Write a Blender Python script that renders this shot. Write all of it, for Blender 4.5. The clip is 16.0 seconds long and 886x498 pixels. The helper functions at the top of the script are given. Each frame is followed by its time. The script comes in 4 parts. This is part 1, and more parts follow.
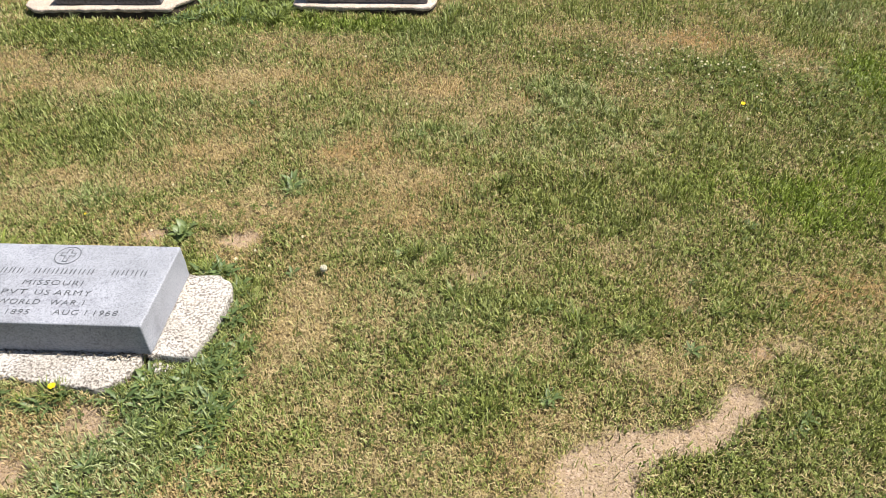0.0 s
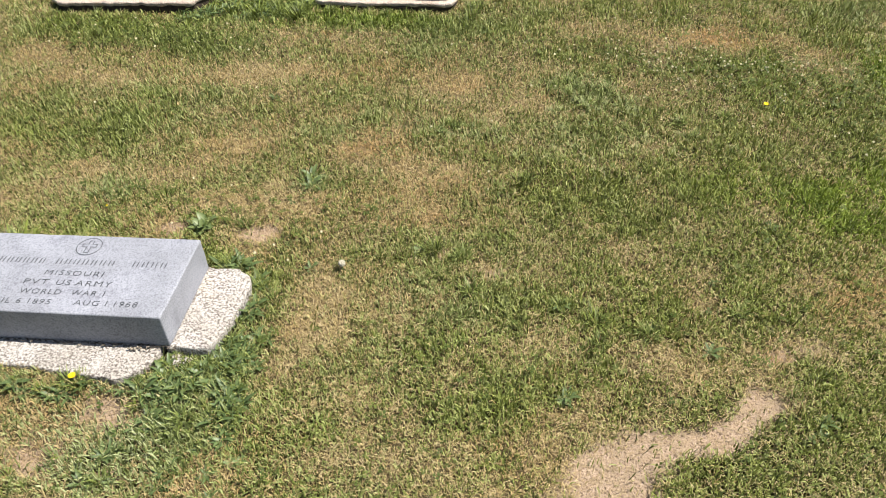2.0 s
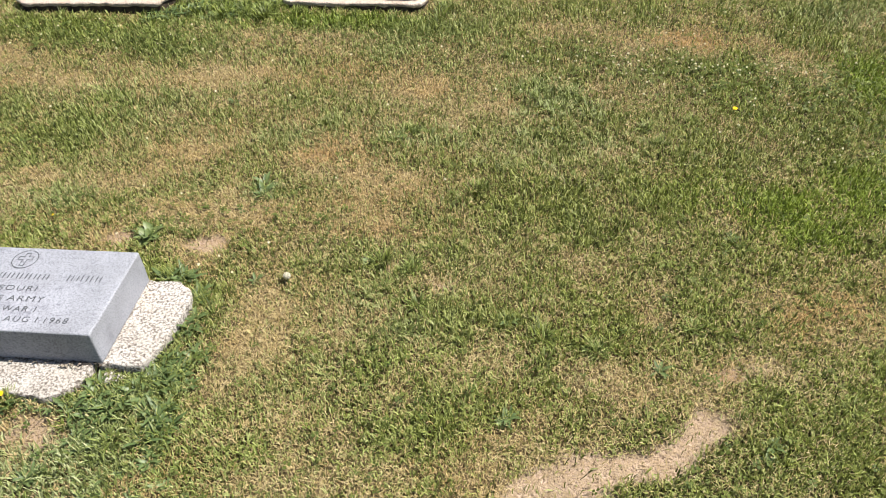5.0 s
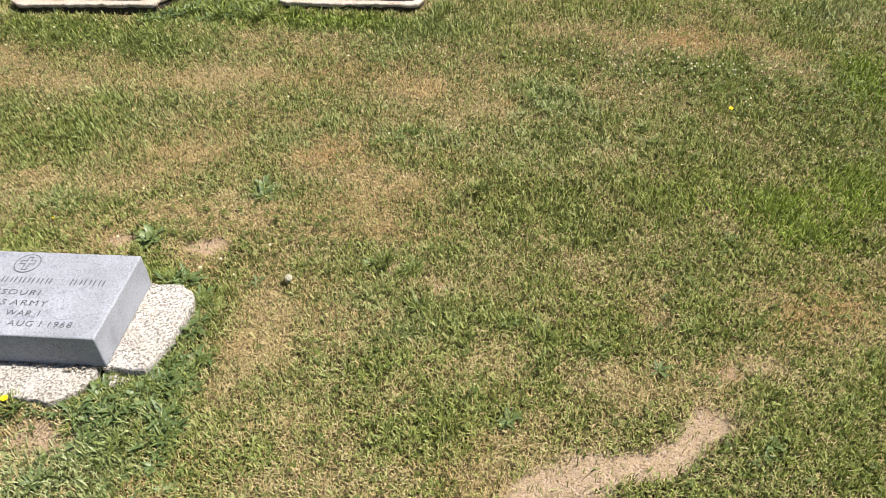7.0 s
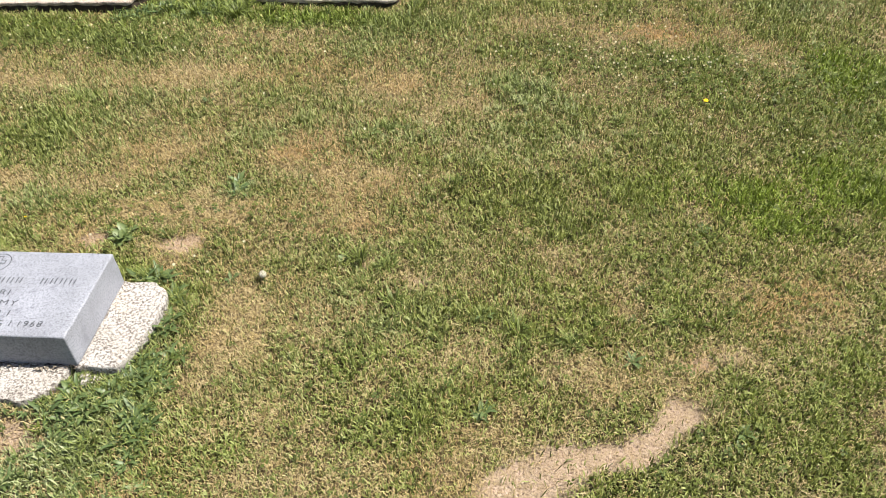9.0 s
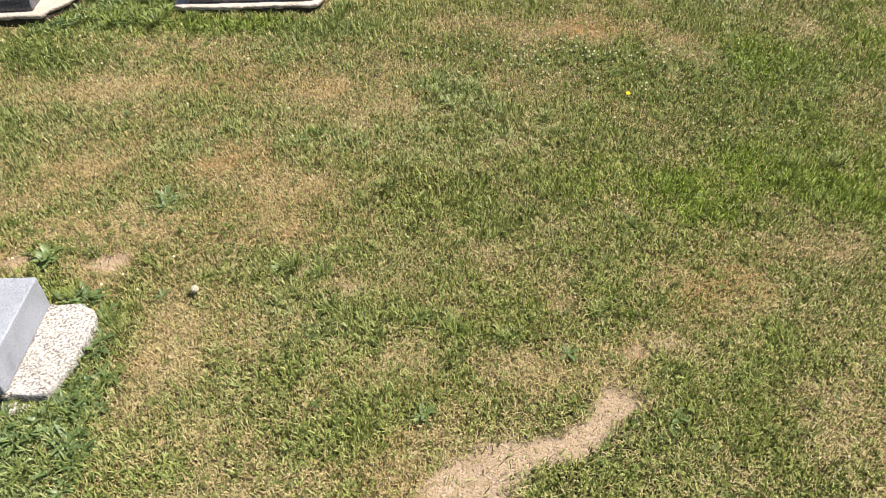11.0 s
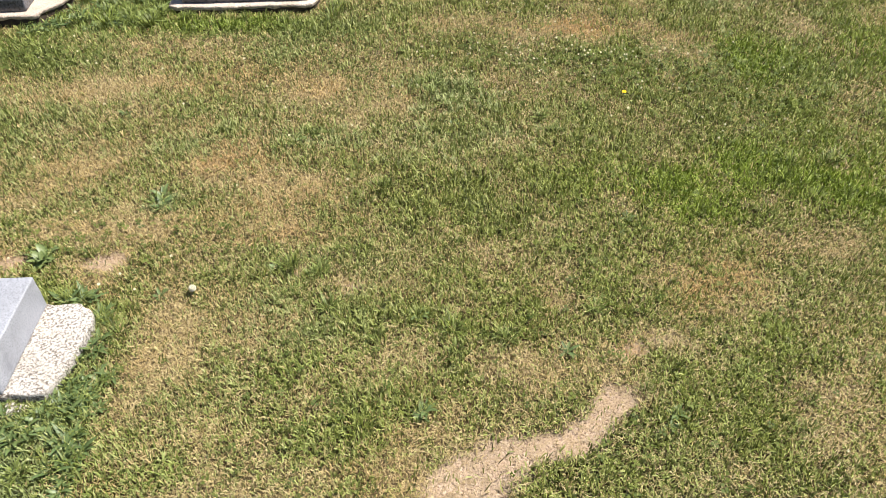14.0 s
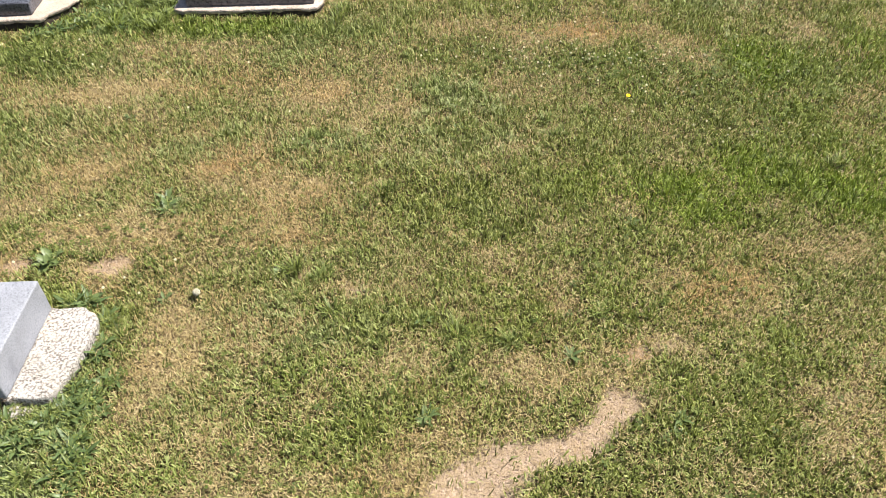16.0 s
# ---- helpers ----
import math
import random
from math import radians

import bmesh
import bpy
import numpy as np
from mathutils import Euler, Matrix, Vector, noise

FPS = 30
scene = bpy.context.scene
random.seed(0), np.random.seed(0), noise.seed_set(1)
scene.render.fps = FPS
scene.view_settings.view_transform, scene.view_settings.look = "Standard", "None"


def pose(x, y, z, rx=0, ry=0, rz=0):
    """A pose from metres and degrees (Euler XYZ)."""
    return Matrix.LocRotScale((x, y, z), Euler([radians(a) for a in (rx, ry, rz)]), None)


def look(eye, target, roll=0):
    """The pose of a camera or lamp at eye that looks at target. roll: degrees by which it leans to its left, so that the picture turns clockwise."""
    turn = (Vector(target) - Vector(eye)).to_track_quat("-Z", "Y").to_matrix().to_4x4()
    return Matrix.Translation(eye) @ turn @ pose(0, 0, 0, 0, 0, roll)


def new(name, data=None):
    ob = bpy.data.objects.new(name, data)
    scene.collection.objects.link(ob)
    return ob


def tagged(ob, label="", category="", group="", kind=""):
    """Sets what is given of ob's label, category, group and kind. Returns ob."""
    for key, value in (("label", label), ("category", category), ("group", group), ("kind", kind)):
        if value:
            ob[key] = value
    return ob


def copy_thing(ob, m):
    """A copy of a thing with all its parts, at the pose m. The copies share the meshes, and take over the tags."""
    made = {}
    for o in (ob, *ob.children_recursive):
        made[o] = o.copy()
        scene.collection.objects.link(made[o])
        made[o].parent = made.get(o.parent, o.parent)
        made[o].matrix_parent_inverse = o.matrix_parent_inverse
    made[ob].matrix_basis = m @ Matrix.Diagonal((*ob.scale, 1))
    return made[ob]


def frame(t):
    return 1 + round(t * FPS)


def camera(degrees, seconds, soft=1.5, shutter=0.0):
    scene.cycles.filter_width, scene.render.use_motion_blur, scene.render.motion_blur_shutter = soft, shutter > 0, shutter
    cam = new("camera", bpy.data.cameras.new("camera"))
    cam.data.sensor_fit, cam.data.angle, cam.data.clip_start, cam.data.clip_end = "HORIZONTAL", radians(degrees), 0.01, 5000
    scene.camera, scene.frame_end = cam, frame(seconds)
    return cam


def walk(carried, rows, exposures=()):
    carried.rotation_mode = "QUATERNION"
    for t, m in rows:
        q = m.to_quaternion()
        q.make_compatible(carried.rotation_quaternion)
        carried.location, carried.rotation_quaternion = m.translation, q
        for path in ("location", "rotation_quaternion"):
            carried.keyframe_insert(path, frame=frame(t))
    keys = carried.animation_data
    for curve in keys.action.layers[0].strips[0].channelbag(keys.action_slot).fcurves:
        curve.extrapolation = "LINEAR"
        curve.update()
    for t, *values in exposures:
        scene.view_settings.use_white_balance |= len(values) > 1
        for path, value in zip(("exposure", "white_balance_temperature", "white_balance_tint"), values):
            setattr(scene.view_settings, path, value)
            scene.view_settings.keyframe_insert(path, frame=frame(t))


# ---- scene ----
cam = camera(57.9, 16.0, soft=0.45)
PATH = [
    (0, (0.875, -1.626, 1.581), (0.736, -0.11, 0.284), -0.8),
    (0.5, (0.871, -1.626, 1.581), (0.723, -0.113, 0.282), -0.7),
    (1, (0.871, -1.627, 1.584), (0.711, -0.116, 0.283), -0.8),
    (1.5, (0.865, -1.627, 1.581), (0.696, -0.117, 0.28), -0.9),
    (2, (0.869, -1.626, 1.579), (0.69, -0.118, 0.277), -0.9),
    (2.5, (0.87, -1.629, 1.577), (0.682, -0.122, 0.275), -0.9),
    (3, (0.899, -1.62, 1.578), (0.701, -0.118, 0.273), -1.1),
    (3.5, (0.958, -1.583, 1.576), (0.753, -0.087, 0.265), -1.3),
    (4, (1.015, -1.534, 1.58), (0.812, -0.041, 0.264), -1.4),
    (4.2, (1.037, -1.52, 1.578), (0.835, -0.026, 0.264), -1.4),
    (6.5, (1.001, -1.533, 1.593), (0.823, -0.042, 0.271), -1.0),
    (7, (1.004, -1.528, 1.601), (0.829, -0.039, 0.278), -1.1),
    (7.5, (1.004, -1.515, 1.597), (0.835, -0.027, 0.271), -1.1),
    (8, (1.013, -1.509, 1.591), (0.847, -0.02, 0.266), -1.0),
    (8.5, (1.024, -1.521, 1.588), (0.865, -0.028, 0.266), -1.0),
    (9, (1.047, -1.529, 1.592), (0.899, -0.041, 0.264), -1.1),
    (9.5, (1.061, -1.528, 1.599), (0.961, -0.038, 0.269), -0.9),
    (9.7, (1.065, -1.529, 1.599), (0.986, -0.037, 0.27), -0.9),
    (12, (1.073, -1.526, 1.613), (1.081, -0.037, 0.278), -0.4),
    (12.5, (1.071, -1.527, 1.609), (1.081, -0.037, 0.275), -0.5),
    (13, (1.062, -1.53, 1.605), (1.078, -0.04, 0.271), -0.4),
    (13.5, (1.063, -1.535, 1.603), (1.074, -0.044, 0.271), -0.5),
    (14, (1.059, -1.533, 1.599), (1.071, -0.039, 0.269), -0.4),
    (14.5, (1.061, -1.53, 1.595), (1.071, -0.036, 0.265), -0.5),
    (15, (1.06, -1.525, 1.598), (1.071, -0.032, 0.267), -0.5),
    (15.5, (1.056, -1.524, 1.597), (1.06, -0.028, 0.27), -0.6),
    (16, (1.061, -1.529, 1.604), (1.062, -0.032, 0.278), -0.6),
]
walk(cam, [(t, look(eye, target, roll)) for t, eye, target, roll in PATH],
     exposures=[(0, 1.03), (2.5, 0.94), (4, 0.98), (8, 1.03), (9.5, 1.05), (12, 1.12), (16, 1.13)])

# ---- light ----
SUN_EL, SUN_AZ = 60.0, 79.0          # elevation, and degrees from ahead (+y) towards the right (+x)
world = bpy.data.worlds.new("world")
scene.world = world
world.use_nodes = True
_wn = world.node_tree
_sky = _wn.nodes.new("ShaderNodeTexSky")
_sky.sky_type = "NISHITA"
_sky.sun_disc = False
_sky.sun_elevation, _sky.sun_rotation = radians(SUN_EL), radians(SUN_AZ)
_bg = _wn.nodes["Background"]
_bg.inputs["Strength"].default_value = 0.05
_wn.links.new(_sky.outputs["Color"], _bg.inputs["Color"])
sun = new("sun", bpy.data.lights.new("sun", "SUN"))
sun.data.energy, sun.data.angle, sun.data.color = 5.0, radians(0.53), (1.0, 0.945, 0.85)
_d = Vector((math.cos(radians(SUN_EL)) * math.sin(radians(SUN_AZ)), math.cos(radians(SUN_EL)) * math.cos(radians(SUN_AZ)), math.sin(radians(SUN_EL))))
sun.matrix_world = look(_d * 30, (0, 0, 0))


# ---- materials ----
def material(name, rough=0.8, spec=0.4):
    m = bpy.data.materials.new(name)
    m.use_nodes = True
    nt = m.node_tree
    b = nt.nodes["Principled BSDF"]
    b.inputs["Roughness"].default_value = rough
    b.inputs["Specular IOR Level"].default_value = spec
    return m, nt, b


def ramp(nt, source, stops):
    r = nt.nodes.new("ShaderNodeValToRGB")
    e = r.color_ramp.elements
    while len(e) < len(stops):
        e.new(0.5)
    for el, (p, c) in zip(e, stops):
        el.position = p
        el.color = (*c, 1) if len(c) == 3 else c
    nt.links.new(source, r.inputs["Fac"])
    return r.outputs["Color"]


def mix(nt, fac, a, b, kind="MIX"):
    n = nt.nodes.new("ShaderNodeMix")
    n.data_type = "RGBA"
    n.blend_type = kind
    for sock, v in ((n.inputs[0], fac), (n.inputs[6], a), (n.inputs[7], b)):
        if hasattr(v, "is_linked"):
            nt.links.new(v, sock)
        elif isinstance(v, (int, float)):
            sock.default_value = v
        else:
            sock.default_value = (*v, 1)
    return n.outputs[2]


def tex(nt, kind, scale, detail=4.0, rough=0.6, coords="Object"):
    c = nt.nodes.new("ShaderNodeTexCoord")
    n = nt.nodes.new(kind)
    n.inputs["Scale"].default_value = scale
    if kind == "ShaderNodeTexNoise":
        n.inputs["Detail"].default_value = detail
        n.inputs["Roughness"].default_value = rough
    nt.links.new(c.outputs[coords], n.inputs["Vector"])
    return n


def bump(nt, b, height, strength, distance):
    n = nt.nodes.new("ShaderNodeBump")
    n.inputs["Strength"].default_value = strength
    n.inputs["Distance"].default_value = distance
    nt.links.new(height, n.inputs["Height"])
    nt.links.new(n.outputs["Normal"], b.inputs["Normal"])


def attr(nt, name):
    n = nt.nodes.new("ShaderNodeAttribute")
    n.attribute_name = name
    return n.outputs["Fac"]


def leaf_material(name, stops, rough=0.48, spec=0.42, through_light=0.30):
    """Blade or leaf: colour by its own tone, glossy, letting some light through."""
    m, nt, b = material(name, rough, spec)
    col = ramp(nt, attr(nt, "tone"), stops)
    col = mix(nt, attr(nt, "fresh"), col, mix(nt, 1.0, col, (0.86, 1.0, 0.52), "MULTIPLY"))
    col = mix(nt, attr(nt, "blue"), col, mix(nt, 1.0, col, (0.93, 0.97, 1.36), "MULTIPLY"))
    col = mix(nt, attr(nt, "rust"), col, mix(nt, 1.0, col, (0.98, 0.78, 0.62), "MULTIPLY"))
    n = tex(nt, "ShaderNodeTexNoise", 240.0, 2.0)
    col = mix(nt, 1.0, col, ramp(nt, n.outputs["Fac"], ((0.3, (0.78, 0.78, 0.78)), (0.7, (1.12, 1.12, 1.12)))), "MULTIPLY")
    nt.links.new(col, b.inputs["Base Color"])
    t = nt.nodes.new("ShaderNodeBsdfTranslucent")
    nt.links.new(col, t.inputs["Color"])
    s = nt.nodes.new("ShaderNodeMixShader")
    s.inputs[0].default_value = through_light
    nt.links.new(b.outputs[0], s.inputs[1])
    nt.links.new(t.outputs[0], s.inputs[2])
    nt.links.new(s.outputs[0], nt.nodes["Material Output"].inputs["Surface"])
    return m


GRASS_STOPS = ((0.0, (0.034, 0.045, 0.008)), (0.25, (0.198, 0.228, 0.048)), (0.48, (0.40, 0.425, 0.155)), (0.56, (0.31, 0.232, 0.095)), (0.78, (0.43, 0.34, 0.155)), (1.0, (0.58, 0.485, 0.26)))
M_GRASS = leaf_material("grass_blade", GRASS_STOPS, 0.5, 0.36, 0.2)
M_STRAW = leaf_material("dry_grass", ((0.0, (0.18, 0.127, 0.055)), (0.5, (0.35, 0.272, 0.128)), (1.0, (0.54, 0.448, 0.262))), 0.6, 0.3, 0.12)
M_CLOVER = leaf_material("clover_leaf", ((0.0, (0.05, 0.078, 0.016)), (1.0, (0.15, 0.18, 0.042))), 0.6, 0.2, 0.25)
M_WEED = leaf_material("weed_leaf", ((0.0, (0.040, 0.075, 0.024)), (0.5, (0.105, 0.155, 0.052)), (1.0, (0.19, 0.24, 0.085))), 0.45, 0.45, 0.25)
M_DEAD = leaf_material("dead_leaf", ((0.0, (0.07, 0.055, 0.04)), (1.0, (0.42, 0.37, 0.30))), 0.7, 0.2, 0.1)


def soil_material():
    m, nt, b = material("lawn_soil", 0.95, 0.15)
    n1 = tex(nt, "ShaderNodeTexNoise", 9.0, 6.0)
    n2 = tex(nt, "ShaderNodeTexNoise", 160.0, 5.0, 0.7)
    n3 = tex(nt, "ShaderNodeTexNoise", 1.3, 4.0)
    # near-black thatch: the shade between the blades is put into its colour
    shaded_thatch = ramp(nt, n2.outputs["Fac"], ((0.3, (0.013, 0.010, 0.005)), (0.5, (0.036, 0.028, 0.013)), (0.7, (0.085, 0.064, 0.030))))
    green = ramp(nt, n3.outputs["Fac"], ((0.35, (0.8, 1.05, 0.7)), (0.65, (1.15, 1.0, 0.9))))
    shaded_thatch = mix(nt, 1.0, shaded_thatch, green, "MULTIPLY")
    earth = ramp(nt, n2.outputs["Fac"], ((0.36, (0.10, 0.068, 0.046)), (0.46, (0.35, 0.262, 0.20)), (0.62, (0.52, 0.41, 0.325))))
    earth = mix(nt, 1.0, earth, ramp(nt, n1.outputs["Fac"], ((0.3, (0.8, 0.78, 0.75)), (0.7, (1.1, 1.08, 1.05)))), "MULTIPLY")
    sward = ramp(nt, n2.outputs["Fac"], ((0.3, (0.042, 0.038, 0.016)), (0.5, (0.090, 0.080, 0.036)), (0.7, (0.165, 0.138, 0.068))))
    sward = mix(nt, 1.0, sward, green, "MULTIPLY")
    mat = ramp(nt, n2.outputs["Fac"], ((0.34, (0.055, 0.040, 0.022)), (0.5, (0.20, 0.148, 0.082)), (0.66, (0.34, 0.26, 0.155))))
    shaded_thatch = mix(nt, attr(nt, "dry"), shaded_thatch, mat)
    col = mix(nt, attr(nt, "sward"), shaded_thatch, sward)
    col = mix(nt, attr(nt, "bare"), col, earth)
    nt.links.new(col, b.inputs["Base Color"])
    bump(nt, b, n2.outputs["Fac"], 0.9, 0.006)
    return m


def concrete_material(name, tone, dirt):
    """Weathered concrete: pale cement skin, worn through to darker pits and lichen in patches, with rusty stains."""
    m, nt, b = material(name, 0.92, 0.2)
    n1 = tex(nt, "ShaderNodeTexNoise", 7.0, 5.0)
    n2 = tex(nt, "ShaderNodeTexNoise", 150.0, 5.0, 0.75)
    n3 = tex(nt, "ShaderNodeTexNoise", 420.0, 3.0, 0.7)
    v = tex(nt, "ShaderNodeTexVoronoi", 110.0)
    n4 = tex(nt, "ShaderNodeTexNoise", 17.0, 5.0, 0.7)
    base = mix(nt, 1.0, tone, ramp(nt, n1.outputs["Fac"], ((0.3, (0.82, 0.78, 0.72)), (0.62, (1.08, 1.07, 1.06)))), "MULTIPLY")
    base = mix(nt, 1.0, base, ramp(nt, n3.outputs["Fac"], ((0.35, (0.74, 0.73, 0.72)), (0.6, (1.06, 1.06, 1.06)))), "MULTIPLY")
    specks = ramp(nt, n2.outputs["Fac"], ((0.49, (0, 0, 0)), (0.55, (1, 1, 1))))
    patch = ramp(nt, n4.outputs["Fac"], ((0.32, (0.2, 0.2, 0.2)), (0.50, (1, 1, 1))))
    fac = mix(nt, 1.0, specks, patch, "MULTIPLY")
    fac = mix(nt, 1.0, fac, (dirt, dirt, dirt), "MULTIPLY")
    col = mix(nt, fac, base, (0.115, 0.096, 0.084))
    stain = ramp(nt, tex(nt, "ShaderNodeTexNoise", 5.5, 4.0).outputs["Fac"], ((0.58, (0, 0, 0)), (0.74, (0.5, 0.5, 0.5))))
    col = mix(nt, stain, col, mix(nt, 1.0, col, (0.92, 0.70, 0.46), "MULTIPLY"))
    nt.links.new(col, b.inputs["Base Color"])
    h = nt.nodes.new("ShaderNodeMath")
    h.operation = "ADD"
    nt.links.new(n2.outputs["Fac"], h.inputs[0])
    nt.links.new(v.outputs["Distance"], h.inputs[1])
    bump(nt, b, h.outputs[0], 0.7, 0.0035)
    return m


def granite_material(name, light, dark, rough=0.55, grain=520.0):
    m, nt, b = material(name, rough, 0.4)
    v = tex(nt, "ShaderNodeTexVoronoi", grain)
    n2 = tex(nt, "ShaderNodeTexNoise", grain * 0.45, 3.0, 0.7)
    n3 = tex(nt, "ShaderNodeTexNoise", 6.0, 5.0, 0.65)
    col = ramp(nt, n2.outputs["Fac"], ((0.34, dark), (0.5, light), (0.68, tuple(min(1, c * 1.18) for c in light))))
    sp = ramp(nt, v.outputs["Color"], ((0.1, (0.72, 0.73, 0.75)), (0.35, (1, 1, 1)), (0.9, (1.08, 1.08, 1.08))))
    col = mix(nt, 1.0, col, sp, "MULTIPLY")
    col = mix(nt, 1.0, col, ramp(nt, n3.outputs["Fac"], ((0.32, (0.80, 0.80, 0.79)), (0.6, (1.05, 1.05, 1.05)))), "MULTIPLY")
    grime = ramp(nt, tex(nt, "ShaderNodeTexNoise", 14.0, 6.0, 0.7).outputs["Fac"], ((0.56, (1, 1, 1)), (0.72, (0.70, 0.70, 0.72))))
    col = mix(nt, 1.0, col, grime, "MULTIPLY")
    nt.links.new(col, b.inputs["Base Color"])
    bump(nt, b, n2.outputs["Fac"], 0.35, 0.0012)
    return m


def plain_material(name, colour, rough=0.8, vary=0.25, scale=60.0):
    m, nt, b = material(name, rough, 0.3)
    n = tex(nt, "ShaderNodeTexNoise", scale, 4.0)
    col = mix(nt, 1.0, colour, ramp(nt, n.outputs["Fac"], ((0.3, (1 - vary,) * 3), (0.7, (1 + vary,) * 3))), "MULTIPLY")
    nt.links.new(col, b.inputs["Base Color"])
    bump(nt, b, n.outputs["Fac"], 0.3, 0.002)
    return m


M_SOIL = soil_material()
M_PAD = concrete_material("weathered_concrete", (0.49, 0.472, 0.455), 1.0)
M_PAD_FAR = concrete_material("pinkish_concrete", (0.55, 0.465, 0.41), 0.5)
M_GRANITE = granite_material("grey_granite", (0.275, 0.284, 0.322), (0.15, 0.156, 0.19))
# far left marker: granite darkened to carry the shade of its front face
M_GRANITE_SHADED = granite_material("shaded_grey_granite", (0.080, 0.082, 0.102), (0.018, 0.018, 0.024), 0.25, 220.0)
M_GRANITE_DARK = granite_material("dark_granite", (0.165, 0.148, 0.16), (0.028, 0.024, 0.032), 0.45, 150.0)
M_INK = plain_material("engraving", (0.07, 0.075, 0.085), 0.85, 0.3, 200.0)
M_YELLOW = plain_material("dandelion_petal", (0.80, 0.58, 0.012), 0.6, 0.15, 300.0)
M_WHITE = plain_material("clover_petal", (0.72, 0.67, 0.47), 0.7, 0.2, 300.0)
M_FLUFF = plain_material("seed_fluff", (0.50, 0.475, 0.38), 0.9, 0.2, 300.0)
M_STEM = plain_material("stem", (0.14, 0.20, 0.06), 0.6)
M_SHADED_SIDE = plain_material("shaded_pad_side", (0.045, 0.034, 0.024), 0.95, 0.5, 40.0)
M_TWIG = plain_material("dry_stem", (0.16, 0.11, 0.07), 0.8)


# ---- helpers for meshes ----
rng = np.random.default_rng(7)


def part(name, bm, mat, parent=None, label="", smooth=False):
    """Links a bmesh as one mesh object under a thing or a part."""
    me = bpy.data.meshes.new(name)
    bm.to_mesh(me)
    bm.free()
    me.materials.append(mat)
    if smooth:
        me.polygons.foreach_set("use_smooth", [True] * len(me.polygons))
    ob = new(name, me)
    ob.parent = parent
    if label:
        tagged(ob, label)
    return ob


def mesh_from(name, verts, faces_by_size, mat, attributes=None, smooth=True):
    """A mesh from arrays: verts (n, 3), and index arrays of equal-sided faces."""
    me = bpy.data.meshes.new(name)
    me.vertices.add(len(verts))
    me.vertices.foreach_set("co", np.ascontiguousarray(verts, dtype=np.float32).ravel())
    loops = np.concatenate([f.ravel() for f in faces_by_size]).astype(np.int32)
    counts = np.concatenate([np.full(len(f), f.shape[1]) for f in faces_by_size]).astype(np.int32)
    starts = np.concatenate([[0], np.cumsum(counts)[:-1]]).astype(np.int32)
    me.loops.add(len(loops))
    me.loops.foreach_set("vertex_index", loops)
    me.polygons.add(len(counts))
    me.polygons.foreach_set("loop_start", starts)
    me.polygons.foreach_set("loop_total", counts)
    if smooth:
        me.polygons.foreach_set("use_smooth", np.ones(len(counts), dtype=bool))
    for key, values in (attributes or {}).items():
        a = me.attributes.new(key, "FLOAT", "POINT")
        a.data.foreach_set("value", np.ascontiguousarray(values, dtype=np.float32))
    me.update(calc_edges=True)
    me.materials.append(mat)
    return new(name, me)


_lattice = np.random.default_rng(3).random((256, 256))


def value_noise(x, y, scale):
    """Smooth noise from 0 to 1 over the plan."""
    x, y = np.asarray(x) * scale + 91.3, np.asarray(y) * scale + 47.7
    i, j = np.floor(x).astype(int), np.floor(y).astype(int)
    u, v = x - i, y - j
    u, v = u * u * (3 - 2 * u), v * v * (3 - 2 * v)
    g = lambda a, b: _lattice[a % 256, b % 256]
    return (g(i, j) * (1 - u) + g(i + 1, j) * u) * (1 - v) + (g(i, j + 1) * (1 - u) + g(i + 1, j + 1) * u) * v


def fbm(x, y, scale, octaves=4):
    total, amp, out = 0.0, 1.0, 0.0
    for k in range(octaves):
        out = out + amp * value_noise(np.asarray(x) + 13.1 * k, np.asarray(y) - 7.7 * k, scale * 2 ** k)
        total += amp
        amp *= 0.55
    return out / total


def sampled(field):
    """The field, read from a fine lattice over the lawn; worked out directly beyond it."""
    x0, y0, nx, ny, step = -2.3, -1.2, 770, 500, 0.008
    store = []

    def read(x, y):
        x, y = np.asarray(x, dtype=float), np.asarray(y, dtype=float)
        if x.size < 2000:
            return field(x, y)
        if not store:
            store.append(field(*np.meshgrid(x0 + step * np.arange(nx), y0 + step * np.arange(ny))))
        u, v = (x - x0) / step, (y - y0) / step
        within = (u >= 0) & (v >= 0) & (u < nx - 1) & (v < ny - 1)
        u, v = np.clip(u, 0, nx - 1.001), np.clip(v, 0, ny - 1.001)
        i, j = u.astype(int), v.astype(int)
        u, v, g = u - i, v - j, store[0]
        out = (g[j, i] * (1 - u) + g[j, i + 1] * u) * (1 - v) + (g[j + 1, i] * (1 - u) + g[j + 1, i + 1] * u) * v
        if not within.all():
            out[~within] = field(x[~within], y[~within])
        return out

    return read


